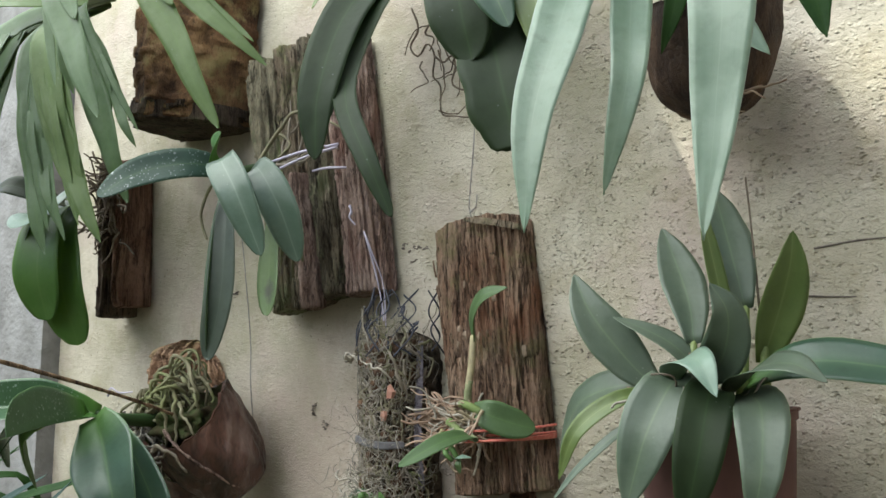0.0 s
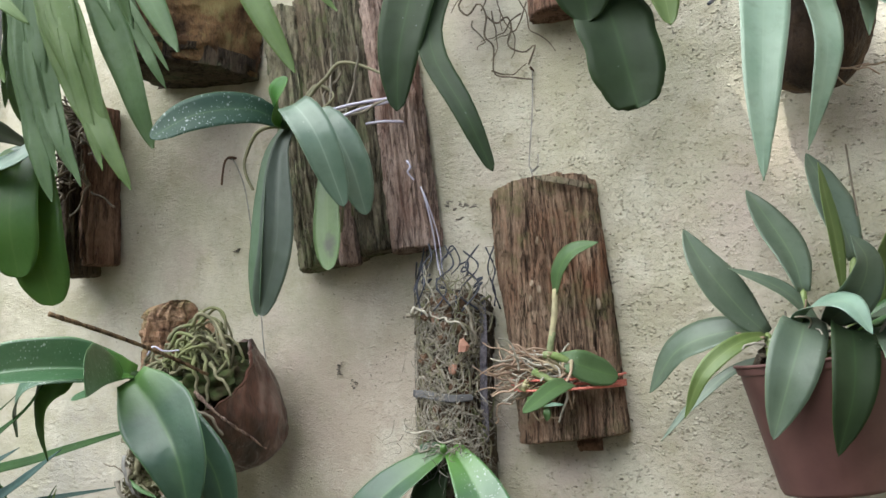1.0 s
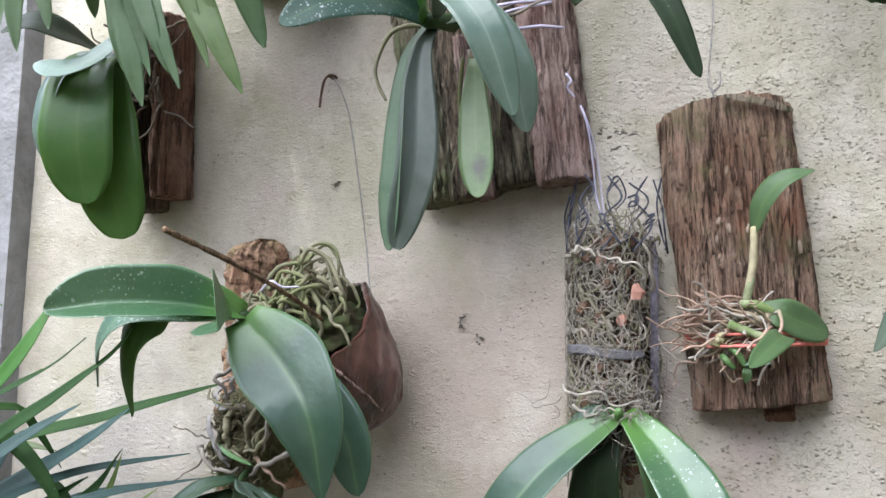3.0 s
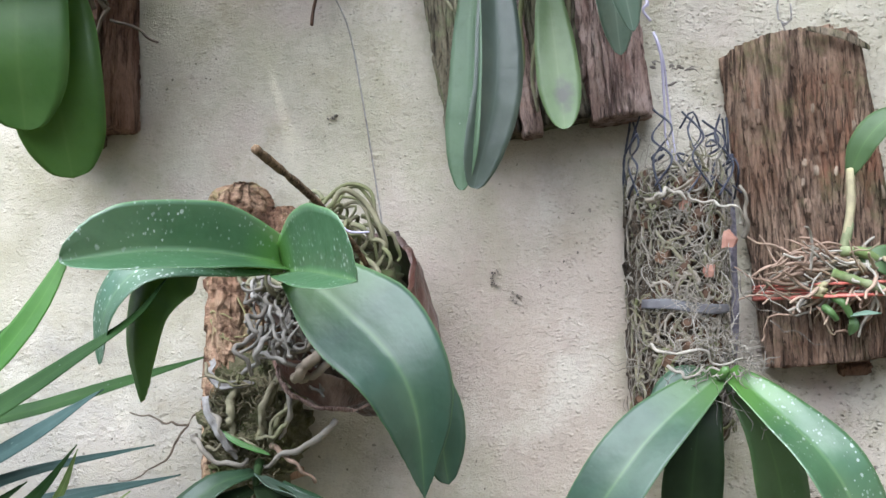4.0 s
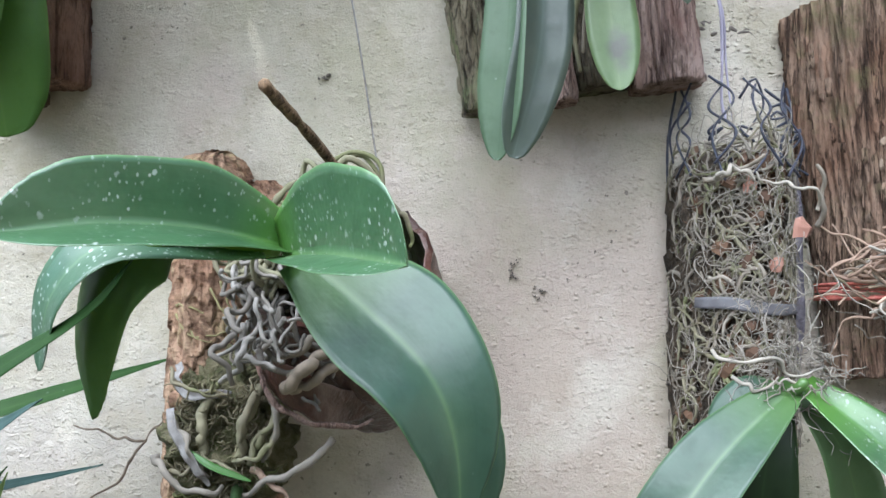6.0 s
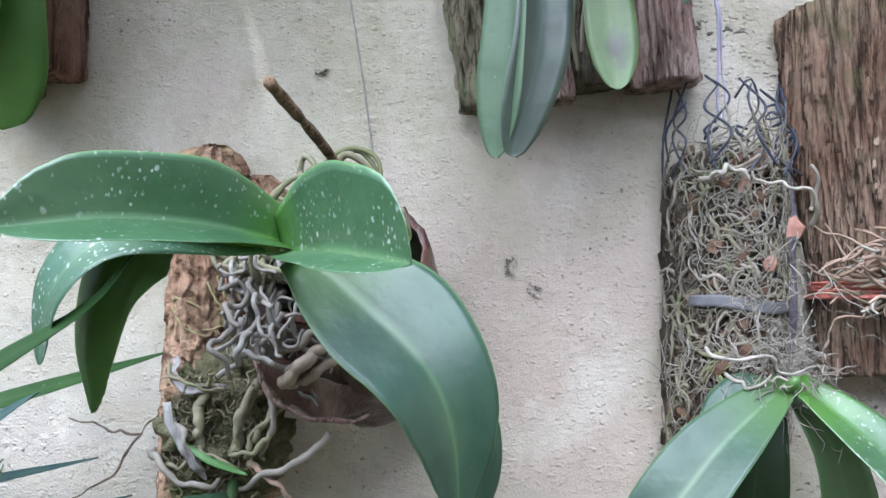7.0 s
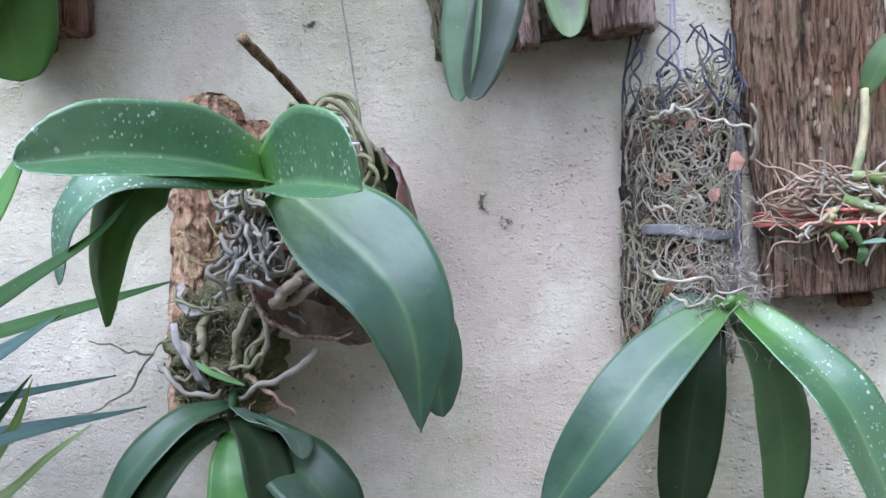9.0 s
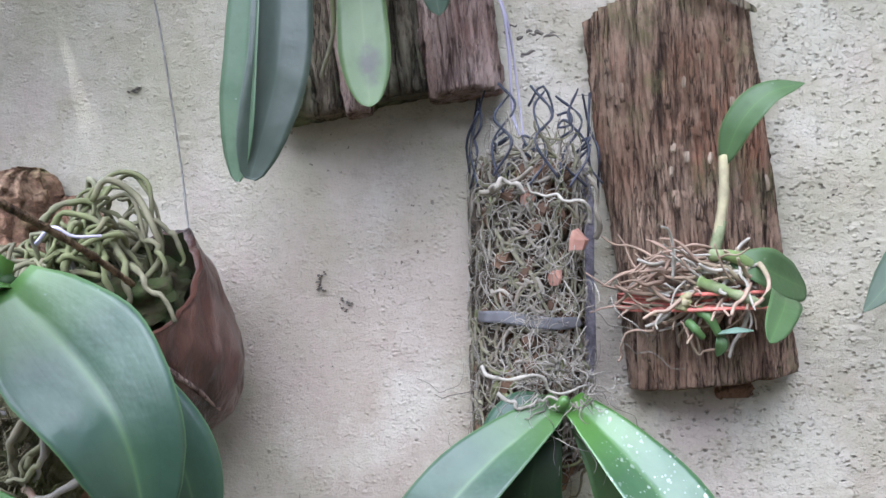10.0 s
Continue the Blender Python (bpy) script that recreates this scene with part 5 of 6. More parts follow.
    for pts in ([(-0.195, -0.13, 1.325), (-0.180, -0.125, 1.345), (-0.150, -0.12, 1.338), (-0.125, -0.115, 1.315)], [(-0.190, -0.135, 1.315), (-0.170, -0.14, 1.333), (-0.140, -0.135, 1.322), (-0.120, -0.125, 1.295)],
                [(-0.145, -0.15, 1.318), (-0.132, -0.16, 1.300), (-0.130, -0.155, 1.270), (-0.134, -0.150, 1.245)], [(-0.135, -0.145, 1.318), (-0.122, -0.15, 1.295), (-0.122, -0.145, 1.262), (-0.128, -0.140, 1.24)],
                [(-0.130, -0.120, 1.338), (-0.112, -0.118, 1.330), (-0.100, -0.112, 1.314), (-0.098, -0.110, 1.300)], [(-0.135, -0.130, 1.330), (-0.112, -0.132, 1.318), (-0.103, -0.130, 1.300), (-0.106, -0.126, 1.288)], [(-0.125, -0.135, 1.300), (-0.108, -0.150, 1.290), (-0.092, -0.150, 1.275), (-0.086, -0.145, 1.262)],
                [(-0.14, -0.165, 1.240), (-0.120, -0.170, 1.247), (-0.103, -0.160, 1.234), (-0.097, -0.145, 1.215)], [(-0.175, -0.16, 1.215), (-0.152, -0.17, 1.232), (-0.128, -0.165, 1.245)], [(-0.170, -0.16, 1.207), (-0.148, -0.168, 1.222), (-0.122, -0.16, 1.238)]):
        tube("root", crooked(pts, 0.006, pts[0][2] * 70), 0.0027, M_ROOT_GREEN if pts[0][2] > 1.29 else M_ROOT, o, taper=0.6, sides=8, n=30, lump=0.4)


build_coconut()


def build_cork():
    t = thing("cork_bark", (-0.25, -0.05, 1.23), "rough tan cork bark slab on the wall", "bark mount")
    bark_log("slab", t, (-0.250, -0.020, 1.085), (-0.276, -0.010, 1.374), 0.086, 0.066, M_CORK, seed=41, around=180, along=170, freq=6, ridge=0.007, flakes=0.8, taper=0.48, dome=0.10)
    bark_log("offcut", t, (-0.222, -0.008, 1.250), (-0.238, -0.006, 1.352), 0.046, 0.022, M_CORK, dome=0.5, seed=47, around=80, along=50, freq=6, ridge=0.006, flakes=0.9)
    lump("moss_pad", t, (-0.232, -0.078, 1.146), (0.046, 0.047, 0.062), M_MOSS, 0.30, 95, "damp moss and fibre", 80, 50)
    o = thing("moth_orchid", (-0.207, -0.15, 1.11), "small moth orchid with dark glossy leaves under mossy cork", "orchid", "orchids on the wall")
    leaf(o, [(-0.207, -0.150, 1.118), (-0.235, -0.175, 1.108), (-0.270, -0.190, 1.065), (-0.295, -0.185, 1.010)], 0.040, M_PHAL_DEEP, n=(-0.3, -0.6, 0.75), **PHAL)
    leaf(o, [(-0.207, -0.155, 1.105), (-0.235, -0.185, 1.085), (-0.260, -0.200, 1.040), (-0.275, -0.195, 0.985)], 0.040, M_PHAL_SHADED, n=(-0.3, -0.8, 0.5), **PHAL)
    leaf(o, [(-0.203, -0.158, 1.098), (-0.197, -0.180, 1.075), (-0.188, -0.190, 1.030), (-0.184, -0.185, 0.98)], 0.034, M_PHAL_BRIGHT, n=(0.2, -0.9, 0.4), **PHAL)
    leaf(o, [(-0.202, -0.150, 1.108), (-0.175, -0.175, 1.095), (-0.158, -0.185, 1.050), (-0.150, -0.18, 1.0)], 0.040, M_PHAL_SHADED, n=(0.5, -0.75, 0.5), **PHAL)
    leaf(o, [(-0.203, -0.148, 1.115), (-0.175, -0.165, 1.106), (-0.148, -0.180, 1.104), (-0.138, -0.19, 1.09)], 0.046, M_PHAL_GREY, n=(-0.1, 0.35, 0.9), **PHAL)
    leaf(o, [(-0.190, -0.145, 1.105), (-0.160, -0.165, 1.085), (-0.125, -0.175, 1.060), (-0.100, -0.17, 1.01)], 0.058, M_PHAL_DEEP, n=(0.3, -0.8, 0.5), **PHAL)
    tube("crown", [(-0.212, -0.12, 1.122), (-0.207, -0.142, 1.116), (-0.205, -0.150, 1.108)], 0.0045, M_PHAL_SHADED, o)
    rng = random.Random(33)
    for pts, r, m in (
        ([(-0.260, -0.128, 1.168), (-0.244, -0.138, 1.151), (-0.231, -0.128, 1.130)], 0.0026, M_ROOT_NET),
        ([(-0.271, -0.128, 1.143), (-0.260, -0.138, 1.132), (-0.248, -0.138, 1.123), (-0.227, -0.138, 1.119), (-0.221, -0.128, 1.124)], 0.0030, M_ROOT_NET),
        ([(-0.263, -0.128, 1.130), (-0.244, -0.138, 1.133), (-0.240, -0.128, 1.139)], 0.0022, M_ROOT_MOSS),
        ([(-0.144, -0.128, 1.161), (-0.157, -0.138, 1.146), (-0.182, -0.138, 1.132), (-0.208, -0.128, 1.118)], 0.0034, M_ROOT_NET),
        ([(-0.200, -0.128, 1.137), (-0.176, -0.138, 1.125), (-0.160, -0.128, 1.108)], 0.0026, M_ROOT_TAN),
        ([(-0.238, -0.128, 1.168), (-0.236, -0.128, 1.148)], 0.0030, M_ROOT_GREEN),
        ([(-0.241, -0.128, 1.146), (-0.218, -0.138, 1.140), (-0.205, -0.128, 1.131)], 0.0020, M_ROOT_GREEN),
        ([(-0.200, -0.128, 1.191), (-0.204, -0.138, 1.169), (-0.209, -0.128, 1.144)], 0.0032, M_ROOT_MOSS),
        ([(-0.189, -0.128, 1.186), (-0.181, -0.138, 1.167), (-0.193, -0.128, 1.143)], 0.0030, M_ROOT_NET),
        ([(-0.176, -0.128, 1.179), (-0.193, -0.138, 1.164), (-0.200, -0.128, 1.139)], 0.0024, M_ROOT_GREEN),
        ([(-0.263, -0.128, 1.205), (-0.255, -0.138, 1.194), (-0.234, -0.138, 1.189), (-0.219, -0.128, 1.188)], 0.0018, M_ROOT_MOSS),
        ([(-0.186, -0.128, 1.168), (-0.189, -0.138, 1.151), (-0.200, -0.138, 1.146), (-0.215, -0.128, 1.141)], 0.0026, M_ROOT_GREEN),
        ([(-0.285, -0.06, 1.174), (-0.297, -0.052, 1.152), (-0.309, -0.05, 1.137)], 0.0013, M_ROOT_DARK),
        ([(-0.309, -0.05, 1.137), (-0.335, -0.05, 1.139), (-0.350, -0.05, 1.143), (-0.370, -0.05, 1.146)], 0.0013, M_ROOT_DARK),
        ([(-0.309, -0.05, 1.137), (-0.328, -0.05, 1.106), (-0.352, -0.05, 1.088), (-0.379, -0.05, 1.079)], 0.0013, M_ROOT_DARK)):
        tube("root", crooked(pts, 0.0045, pts[0][0] * 90 + r * 900), r * 0.95, m, o, taper=0.55, sides=8, n=30, lump=0.5)
    tube("green_root", crooked([(-0.237, -0.122, 1.182), (-0.238, -0.130, 1.164), (-0.236, -0.128, 1.145)], 0.003, 2), 0.0042, M_ROOT_GREEN, o, "thick living root", taper=0.9, sides=10, n=30, lump=0.35)
    for pts, r in (([(-0.200, -0.120, 1.194), (-0.206, -0.130, 1.174), (-0.209, -0.130, 1.158), (-0.211, -0.125, 1.139)], 0.0040), ([(-0.189, -0.122, 1.186), (-0.186, -0.132, 1.171), (-0.195, -0.134, 1.158), (-0.202, -0.128, 1.141)], 0.0030)):
        tube("root", crooked(pts, 0.004, r * 3000), r, M_ROOT_GREEN, o, "thick grey-green root", taper=0.8, sides=10, n=30, lump=0.3)
    v, f, uv = blade([(-0.244, -0.135, 1.149), (-0.226, -0.140, 1.140), (-0.198, -0.138, 1.131)], 0.0055, n=(0.2, -0.8, 0.6), fold=0.3, thick=0.001, rows=14, cols=4)
    part("leaf", v, f, M_PHAL_BRIGHT, o, "narrow young green leaf", uv)
    for pts, w in (([(-0.266, -0.105, 1.206), (-0.260, -0.120, 1.194), (-0.246, -0.126, 1.187), (-0.220, -0.122, 1.189)], 0.0070), ([(-0.262, -0.126, 1.176), (-0.255, -0.134, 1.158), (-0.246, -0.137, 1.148), (-0.236, -0.137, 1.135), (-0.229, -0.132, 1.124)], 0.0075)):
        v, f, uv = blade(crooked(pts, 0.003, w * 900), w, n=(-0.2, -0.9, 0.3), base=0.8, peak=0.3, power=6, round_=0.4, fold=0.25, thick=0.0012, wave=0.08, twist=0.3, rows=30, cols=6, ragged=0.15)
        part("dry_sheath", v, f, M_SILVER, o, "silvery grey dry root sheath", uv)
    tube("cut_knob", [(-0.268, -0.060, 1.182), (-0.265, -0.090, 1.180), (-0.264, -0.106, 1.179)], 0.0075, M_CORK, t, "orange-brown cut stub", taper=0.95, sides=12, n=10, lump=0.35)
    for pts in ([(-0.282, -0.074, 1.248), (-0.270, -0.088, 1.247), (-0.256, -0.086, 1.243)], [(-0.281, -0.076, 1.241), (-0.270, -0.088, 1.229), (-0.255, -0.088, 1.224), (-0.238, -0.084, 1.230)], [(-0.276, -0.080, 1.238), (-0.263, -0.090, 1.226), (-0.248, -0.088, 1.222)], [(-0.252, -0.085, 1.262), (-0.240, -0.088, 1.244), (-0.232, -0.086, 1.222)], [(-0.244, -0.086, 1.268), (-0.236, -0.086, 1.250), (-0.238, -0.086, 1.232)]):
        tube("dry_strand", crooked(pts, 0.003, pts[0][0] * 77), 0.0011, M_STRAND, o, "dry olive strand", taper=0.5, n=24, lump=0.4)
    h = Heap()
    for i in range(420):
        st = (rng.uniform(-0.258, -0.192), -0.112 - rng.random() * 0.014, rng.uniform(1.10, 1.20))
        h.add(*tube_data(wander(rng, st, (rng.uniform(-1, 1), -0.4, rng.uniform(-1, 0.6)), rng.uniform(0.008, 0.018), 4, 0.8, floor_y=-0.07), rng.uniform(0.0005, 0.0013), sides=4, taper=0.5))
    part("moss", h.v, h.f, M_MOSSFIB, o, "short mossy fibres", kind="stuff")


build_cork()


# ---- logs, orchid and staghorn fern beside the pillar ----
def build_left():
    t = thing("split_log", (-0.39, -0.03, 1.52), "red-brown split log hung on the wall", "log mount")
    bark_log("stem", t, (-0.455, -0.010, 1.411), (-0.470, -0.010, 1.66), 0.044, 0.050, M_DARKBARK, seed=51, around=110, along=90, freq=9, ridge=0.004, strips=5, step=0.003)
    bark_log("stem", t, (-0.414, -0.010, 1.428), (-0.428, -0.010, 1.66), 0.037, 0.050, M_REDBARK, seed=54, around=110, along=90, freq=9, ridge=0.003, strips=5, step=0.003)
    o = thing("moth_orchid", (-0.41, -0.12, 1.57), "moth orchid with two big rounded hanging leaves", "orchid", "orchids on the wall")
    leaf(o, [(-0.440, -0.11, 1.592), (-0.430, -0.165, 1.560), (-0.419, -0.185, 1.480), (-0.420, -0.165, 1.402)], 0.088, M_PHAL_PLAIN, n=(0.25, -0.95, 0.25), **{**PHAL, "peak": 0.62, "round_": 0.45})
    leaf(o, [(-0.438, -0.11, 1.590), (-0.420, -0.145, 1.550), (-0.402, -0.155, 1.455), (-0.397, -0.126, 1.366)], 0.082, M_PHAL_PLAIN, n=(0.30, -0.95, 0.2), **{**PHAL, "peak": 0.64, "round_": 0.45})
    leaf(o, [(-0.404, -0.150, 1.596), (-0.404, -0.185, 1.562), (-0.424, -0.210, 1.545), (-0.468, -0.205, 1.556)], 0.034, M_PALE, n=(0.1, -0.75, 0.6), **{**PHAL, "base": 0.6})
    leaf(o, [(-0.425, -0.13, 1.575), (-0.440, -0.18, 1.592), (-0.470, -0.21, 1.602), (-0.505, -0.22, 1.590)], 0.046, M_PHAL_SHADED, n=(0.2, -0.7, 0.7), **PHAL)
    leaf(o, [(-0.41, -0.13, 1.58), (-0.455, -0.17, 1.56), (-0.475, -0.18, 1.50), (-0.465, -0.17, 1.44)], 0.05, M_PHAL_GREY, n=(-0.3, -0.9, 0.3), **PHAL)
    rng = random.Random(61)
    h = Heap()
    for i in range(70):
        st = (rng.uniform(-0.47, -0.40), -0.062 - rng.random() * 0.012, rng.uniform(1.53, 1.65))
        h.add(*tube_data(wander(rng, st, (rng.uniform(-1, 1), -0.1, rng.uniform(-1, 1)), rng.uniform(0.03, 0.07), 5, 0.55, floor_y=-0.07), rng.uniform(0.0012, 0.0026), sides=5, taper=0.7))
    part("root_mass", h.v, h.f, M_ROOT_DARK, o, "dark grey roots", kind="stuff")

    s = thing("fern_block", (-0.24, -0.07, 1.76), "brown husk block with a dark underside on the wall", "fern mount")
    bark_log("block", s, (-0.246, -0.012, 1.692), (-0.240, -0.012, 1.90), 0.160, 0.125, M_STUMP, seed=65, around=120, along=70, freq=5, ridge=0.006, flakes=0.7)
    bark_log("base", s, (-0.246, -0.011, 1.688), (-0.2455, -0.011, 1.716), 0.163, 0.128, M_DARKBARK, seed=66, around=120, along=20, freq=5, ridge=0.007, flakes=0.9, label="dark base of the block")

    e = thing("staghorn_fern", (-0.33, -0.14, 1.86), "pale green staghorn fern with forked hanging fronds", "fern")
    root = Vector((-0.34, -0.14, 1.88))

    def frond(mids, tips, w0, w1, nn, mat=M_FERN):
        trunk = [root] + [Vector(m) for m in mids]
        v, f, uv = blade(trunk, w1 * 0.80, n=nn, base=w0 / w1, peak=0.62, power=2.0, round_=0.6, fold=0.10, thick=0.0014, wave=0.04, rows=24, cols=8, seed=len(tips) + w0 * 99)
        main = part("frond", v, f, mat, e, "", uv)
        line = spline(trunk, 24)
        for k, (tip, w) in enumerate(tips):
            tip = Vector(tip)
            off = (k - (len(tips) - 1) / 2) / max(1, len(tips) - 1)
            d = (line[20] - line[16]).normalized()
            sv = d.cross(Vector(nn)).normalized()
            if sv.dot(tip - line[20]) * off < 0:
                sv = -sv
            a = line[12] + sv * off * w1 * 0.20
            b = line[17] + sv * off * w1 * 0.55
            c = line[21].lerp(tip, 0.30) + sv * off * w1 * 0.35
            mid = c.lerp(tip, 0.55) + Vector((0, -0.006, 0.003))
            v, f, uv = blade([a, b, c, mid, tip], w * 1.25, n=nn, base=0.55, peak=0.45, power=1.8, round_=0.62, fold=0.10 + 0.05 * (k % 2), thick=0.0013, wave=0.05, twist=0.25 * math.sin(k * 2.3 + w0 * 50), rows=26, cols=6, seed=k * 2.1 + w0 * 31)
            part("lobe", v, f, mat, main, "", uv)
            if k != 1:
                continue
            side = c.lerp(tip, 0.72) + sv * (0.016 if k % 2 else -0.016) + Vector((0, -0.004, -0.004))
            v, f, uv = blade([b, b.lerp(side, 0.45) + Vector((0, -0.005, 0.004)), side], w * 0.62, n=nn, base=0.5, peak=0.5, power=1.8, round_=0.6, fold=0.12, thick=0.0012, wave=0.05, rows=18, cols=6, seed=k * 3.3 + w0 * 17)
            part("lobe", v, f, mat, main, "", uv)

    frond([(-0.34, -0.24, 1.80), (-0.312, -0.26, 1.68), (-0.292, -0.258, 1.60)], [((-0.300, -0.25, 1.525), 0.020), ((-0.272, -0.252, 1.488), 0.026), ((-0.245, -0.25, 1.520), 0.018), ((-0.232, -0.248, 1.505), 0.018)], 0.03, 0.062, (0.25, -0.95, 0.2))
    frond([(-0.30, -0.25, 1.80), (-0.262, -0.262, 1.70), (-0.232, -0.255, 1.62)], [((-0.196, -0.24, 1.555), 0.020), ((-0.168, -0.236, 1.500), 0.026), ((-0.215, -0.245, 1.56), 0.018)], 0.03, 0.058, (0.3, -0.95, 0.2), M_FERN_LIME)
    frond([(-0.27, -0.23, 1.82), (-0.215, -0.225, 1.73), (-0.198, -0.215, 1.67)], [((-0.170, -0.20, 1.555), 0.034), ((-0.150, -0.205, 1.625), 0.016)], 0.03, 0.05, (0.3, -0.95, 0.2))
    frond([(-0.24, -0.22, 1.86), (-0.10, -0.25, 1.85), (-0.02, -0.25, 1.77)], [((0.043, -0.226, 1.620), 0.030), ((0.066, -0.18, 1.70), 0.022)], 0.03, 0.045, (0.4, -0.85, 0.4), M_FERN_LIME)
    frond([(-0.27, -0.27, 1.86), (-0.15, -0.32, 1.82), (-0.08, -0.335, 1.74)], [((-0.026, -0.332, 1.620), 0.032), ((-0.10, -0.32, 1.66), 0.02)], 0.03, 0.045, (0.4, -0.85, 0.4))
    frond([(-0.40, -0.24, 1.83), (-0.41, -0.29, 1.74), (-0.39, -0.30, 1.66)], [((-0.36, -0.29, 1.56), 0.028), ((-0.40, -0.29, 1.54), 0.024), ((-0.43, -0.28, 1.60), 0.022)], 0.03, 0.06, (0.2, -0.95, 0.2))
    frond([(-0.38, -0.28, 1.84), (-0.33, -0.36, 1.76), (-0.28, -0.38, 1.68)], [((-0.23, -0.36, 1.60), 0.026), ((-0.29, -0.37, 1.57), 0.026), ((-0.20, -0.36, 1.66), 0.02)], 0.03, 0.055, (0.3, -0.9, 0.3), M_FERN_LIME)
    frond([(-0.42, -0.22, 1.84), (-0.45, -0.25, 1.76), (-0.455, -0.255, 1.70)], [((-0.425, -0.25, 1.625), 0.026), ((-0.465, -0.25, 1.60), 0.030), ((-0.495, -0.245, 1.64), 0.022)], 0.03, 0.062, (0.3, -0.92, 0.2))
    frond([(-0.40, -0.18, 1.84), (-0.39, -0.20, 1.75), (-0.38, -0.20, 1.69)], [((-0.36, -0.195, 1.625), 0.024), ((-0.395, -0.195, 1.605), 0.026)], 0.03, 0.056, (0.35, -0.92, 0.2))
    frond([(-0.42, -0.20, 1.86), (-0.48, -0.26, 1.80), (-0.50, -0.28, 1.70)], [((-0.52, -0.27, 1.60), 0.028), ((-0.47, -0.27, 1.62), 0.024)], 0.03, 0.055, (0.0, -0.95, 0.3))


build_left()


# ---- orchid with dark leaves above the bark slab ----
def build_top():
    t = thing("bark_slab", (0.27, -0.03, 1.8), "small brown bark slab high on the wall", "bark mount")
    bark_log("slab", t, (0.285, -0.008, 1.722), (0.275, -0.008, 1.90), 0.085, 0.045, M_REDBARK, seed=71, around=80, along=60, freq=10)
    o = thing("moth_orchid", (0.25, -0.08, 1.8), "orchid with long dark drooping leaves and broad round leaves", "orchid", "orchids on the wall")
    leaf(o, [(0.235, -0.06, 1.840), (0.195, -0.11, 1.790), (0.166, -0.14, 1.702), (0.176, -0.16, 1.645), (0.217, -0.170, 1.579), (0.247, -0.160, 1.513)], 0.031, M_PHAL_SHADED, n=(0.2, -0.95, 0.3), label="long dark drooping leaf", **{**PHAL, "peak": 0.4, "round_": 0.4})
    leaf(o, [(0.225, -0.06, 1.86), (0.158, -0.13, 1.775), (0.140, -0.165, 1.67), (0.136, -0.165, 1.584)], 0.058, M_PHAL_SHADED, n=(0.3, -0.95, 0.2), **PHAL)
    leaf(o, [(0.215, -0.06, 1.86), (0.155, -0.11, 1.80), (0.132, -0.135, 1.70), (0.137, -0.15, 1.63)], 0.045, M_PHAL_SHADED, n=(0.1, -0.95, 0.3), **PHAL)
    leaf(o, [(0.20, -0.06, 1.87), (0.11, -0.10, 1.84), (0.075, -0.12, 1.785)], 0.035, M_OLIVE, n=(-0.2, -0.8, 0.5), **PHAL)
    leaf(o, [(0.28, -0.06, 1.84), (0.318, -0.14, 1.785), (0.338, -0.172, 1.725), (0.350, -0.165, 1.660)], 0.076, M_PHAL_SHADED, n=(0.1, -0.95, 0.35), ragged=0.12, rows=34, **{**PHAL, "peak": 0.65, "round_": 0.45})
    leaf(o, [(0.29, -0.06, 1.83), (0.340, -0.130, 1.740), (0.372, -0.155, 1.660), (0.398, -0.158, 1.569)], 0.076, M_PHAL_SHADED, n=(0.2, -0.95, 0.3), wave=0.05, ragged=0.22, rows=40, label="broad dark wavy-edged leaf", **{**PHAL, "peak": 0.80, "round_": 0.34, "base": 0.45})
    leaf(o, [(0.29, -0.06, 1.84), (0.365, -0.12, 1.79), (0.412, -0.155, 1.72), (0.430, -0.160, 1.648)], 0.050, M_OLIVE, n=(0.3, -0.9, 0.4), **PHAL)
    leaf(o, [(0.27, -0.06, 1.85), (0.33, -0.15, 1.79), (0.375, -0.18, 1.735), (0.40, -0.175, 1.68)], 0.055, M_PHAL, n=(0.2, -0.9, 0.4), **PHAL)
    rng = random.Random(77)
    for st, way, ln in (((0.20, -0.02, 1.80), (-0.6, 0, -1), 0.10), ((0.21, -0.02, 1.79), (-0.5, 0, -1), 0.10), ((0.22, -0.02, 1.77), (-0.3, 0, -1), 0.12), ((0.165, -0.015, 1.73), (0.3, 0, -1), 0.09), ((0.19, -0.015, 1.74), (0.5, 0, -0.8), 0.07), ((0.19, -0.012, 1.665), (1, 0, -0.2), 0.06),
                        ((0.20, -0.015, 1.74), (0.2, 0, -1), 0.07), ((0.24, -0.03, 1.74), (-0.6, 0, -0.8), 0.08), ((0.25, -0.03, 1.745), (0.6, 0, -0.6), 0.05), ((0.23, -0.02, 1.73), (-0.9, 0, -0.5), 0.07)):
        tube("root", wander(rng, st, way, ln, 8, 0.5, floor_y=-0.008), 0.0011, M_ROOT_DARK, o, taper=0.5)
    for pts in ([(0.150, -0.02, 1.80), (0.160, -0.018, 1.772), (0.146, -0.016, 1.752), (0.158, -0.014, 1.738), (0.172, -0.014, 1.752), (0.182, -0.012, 1.735), (0.180, -0.012, 1.71), (0.192, -0.012, 1.695), (0.193, -0.01, 1.662), (0.215, -0.01, 1.655), (0.243, -0.012, 1.649)],
                [(0.182, -0.012, 1.735), (0.196, -0.012, 1.724), (0.209, -0.012, 1.731), (0.216, -0.014, 1.715), (0.212, -0.014, 1.694), (0.232, -0.012, 1.684), (0.246, -0.012, 1.692), (0.238, -0.012, 1.668)],
                [(0.176, -0.016, 1.775), (0.168, -0.014, 1.765), (0.182, -0.014, 1.757), (0.176, -0.014, 1.742)]):
        tube("root", pts, 0.0014, M_ROOT_DARK, o, taper=0.7, lump=0.35)


build_top()


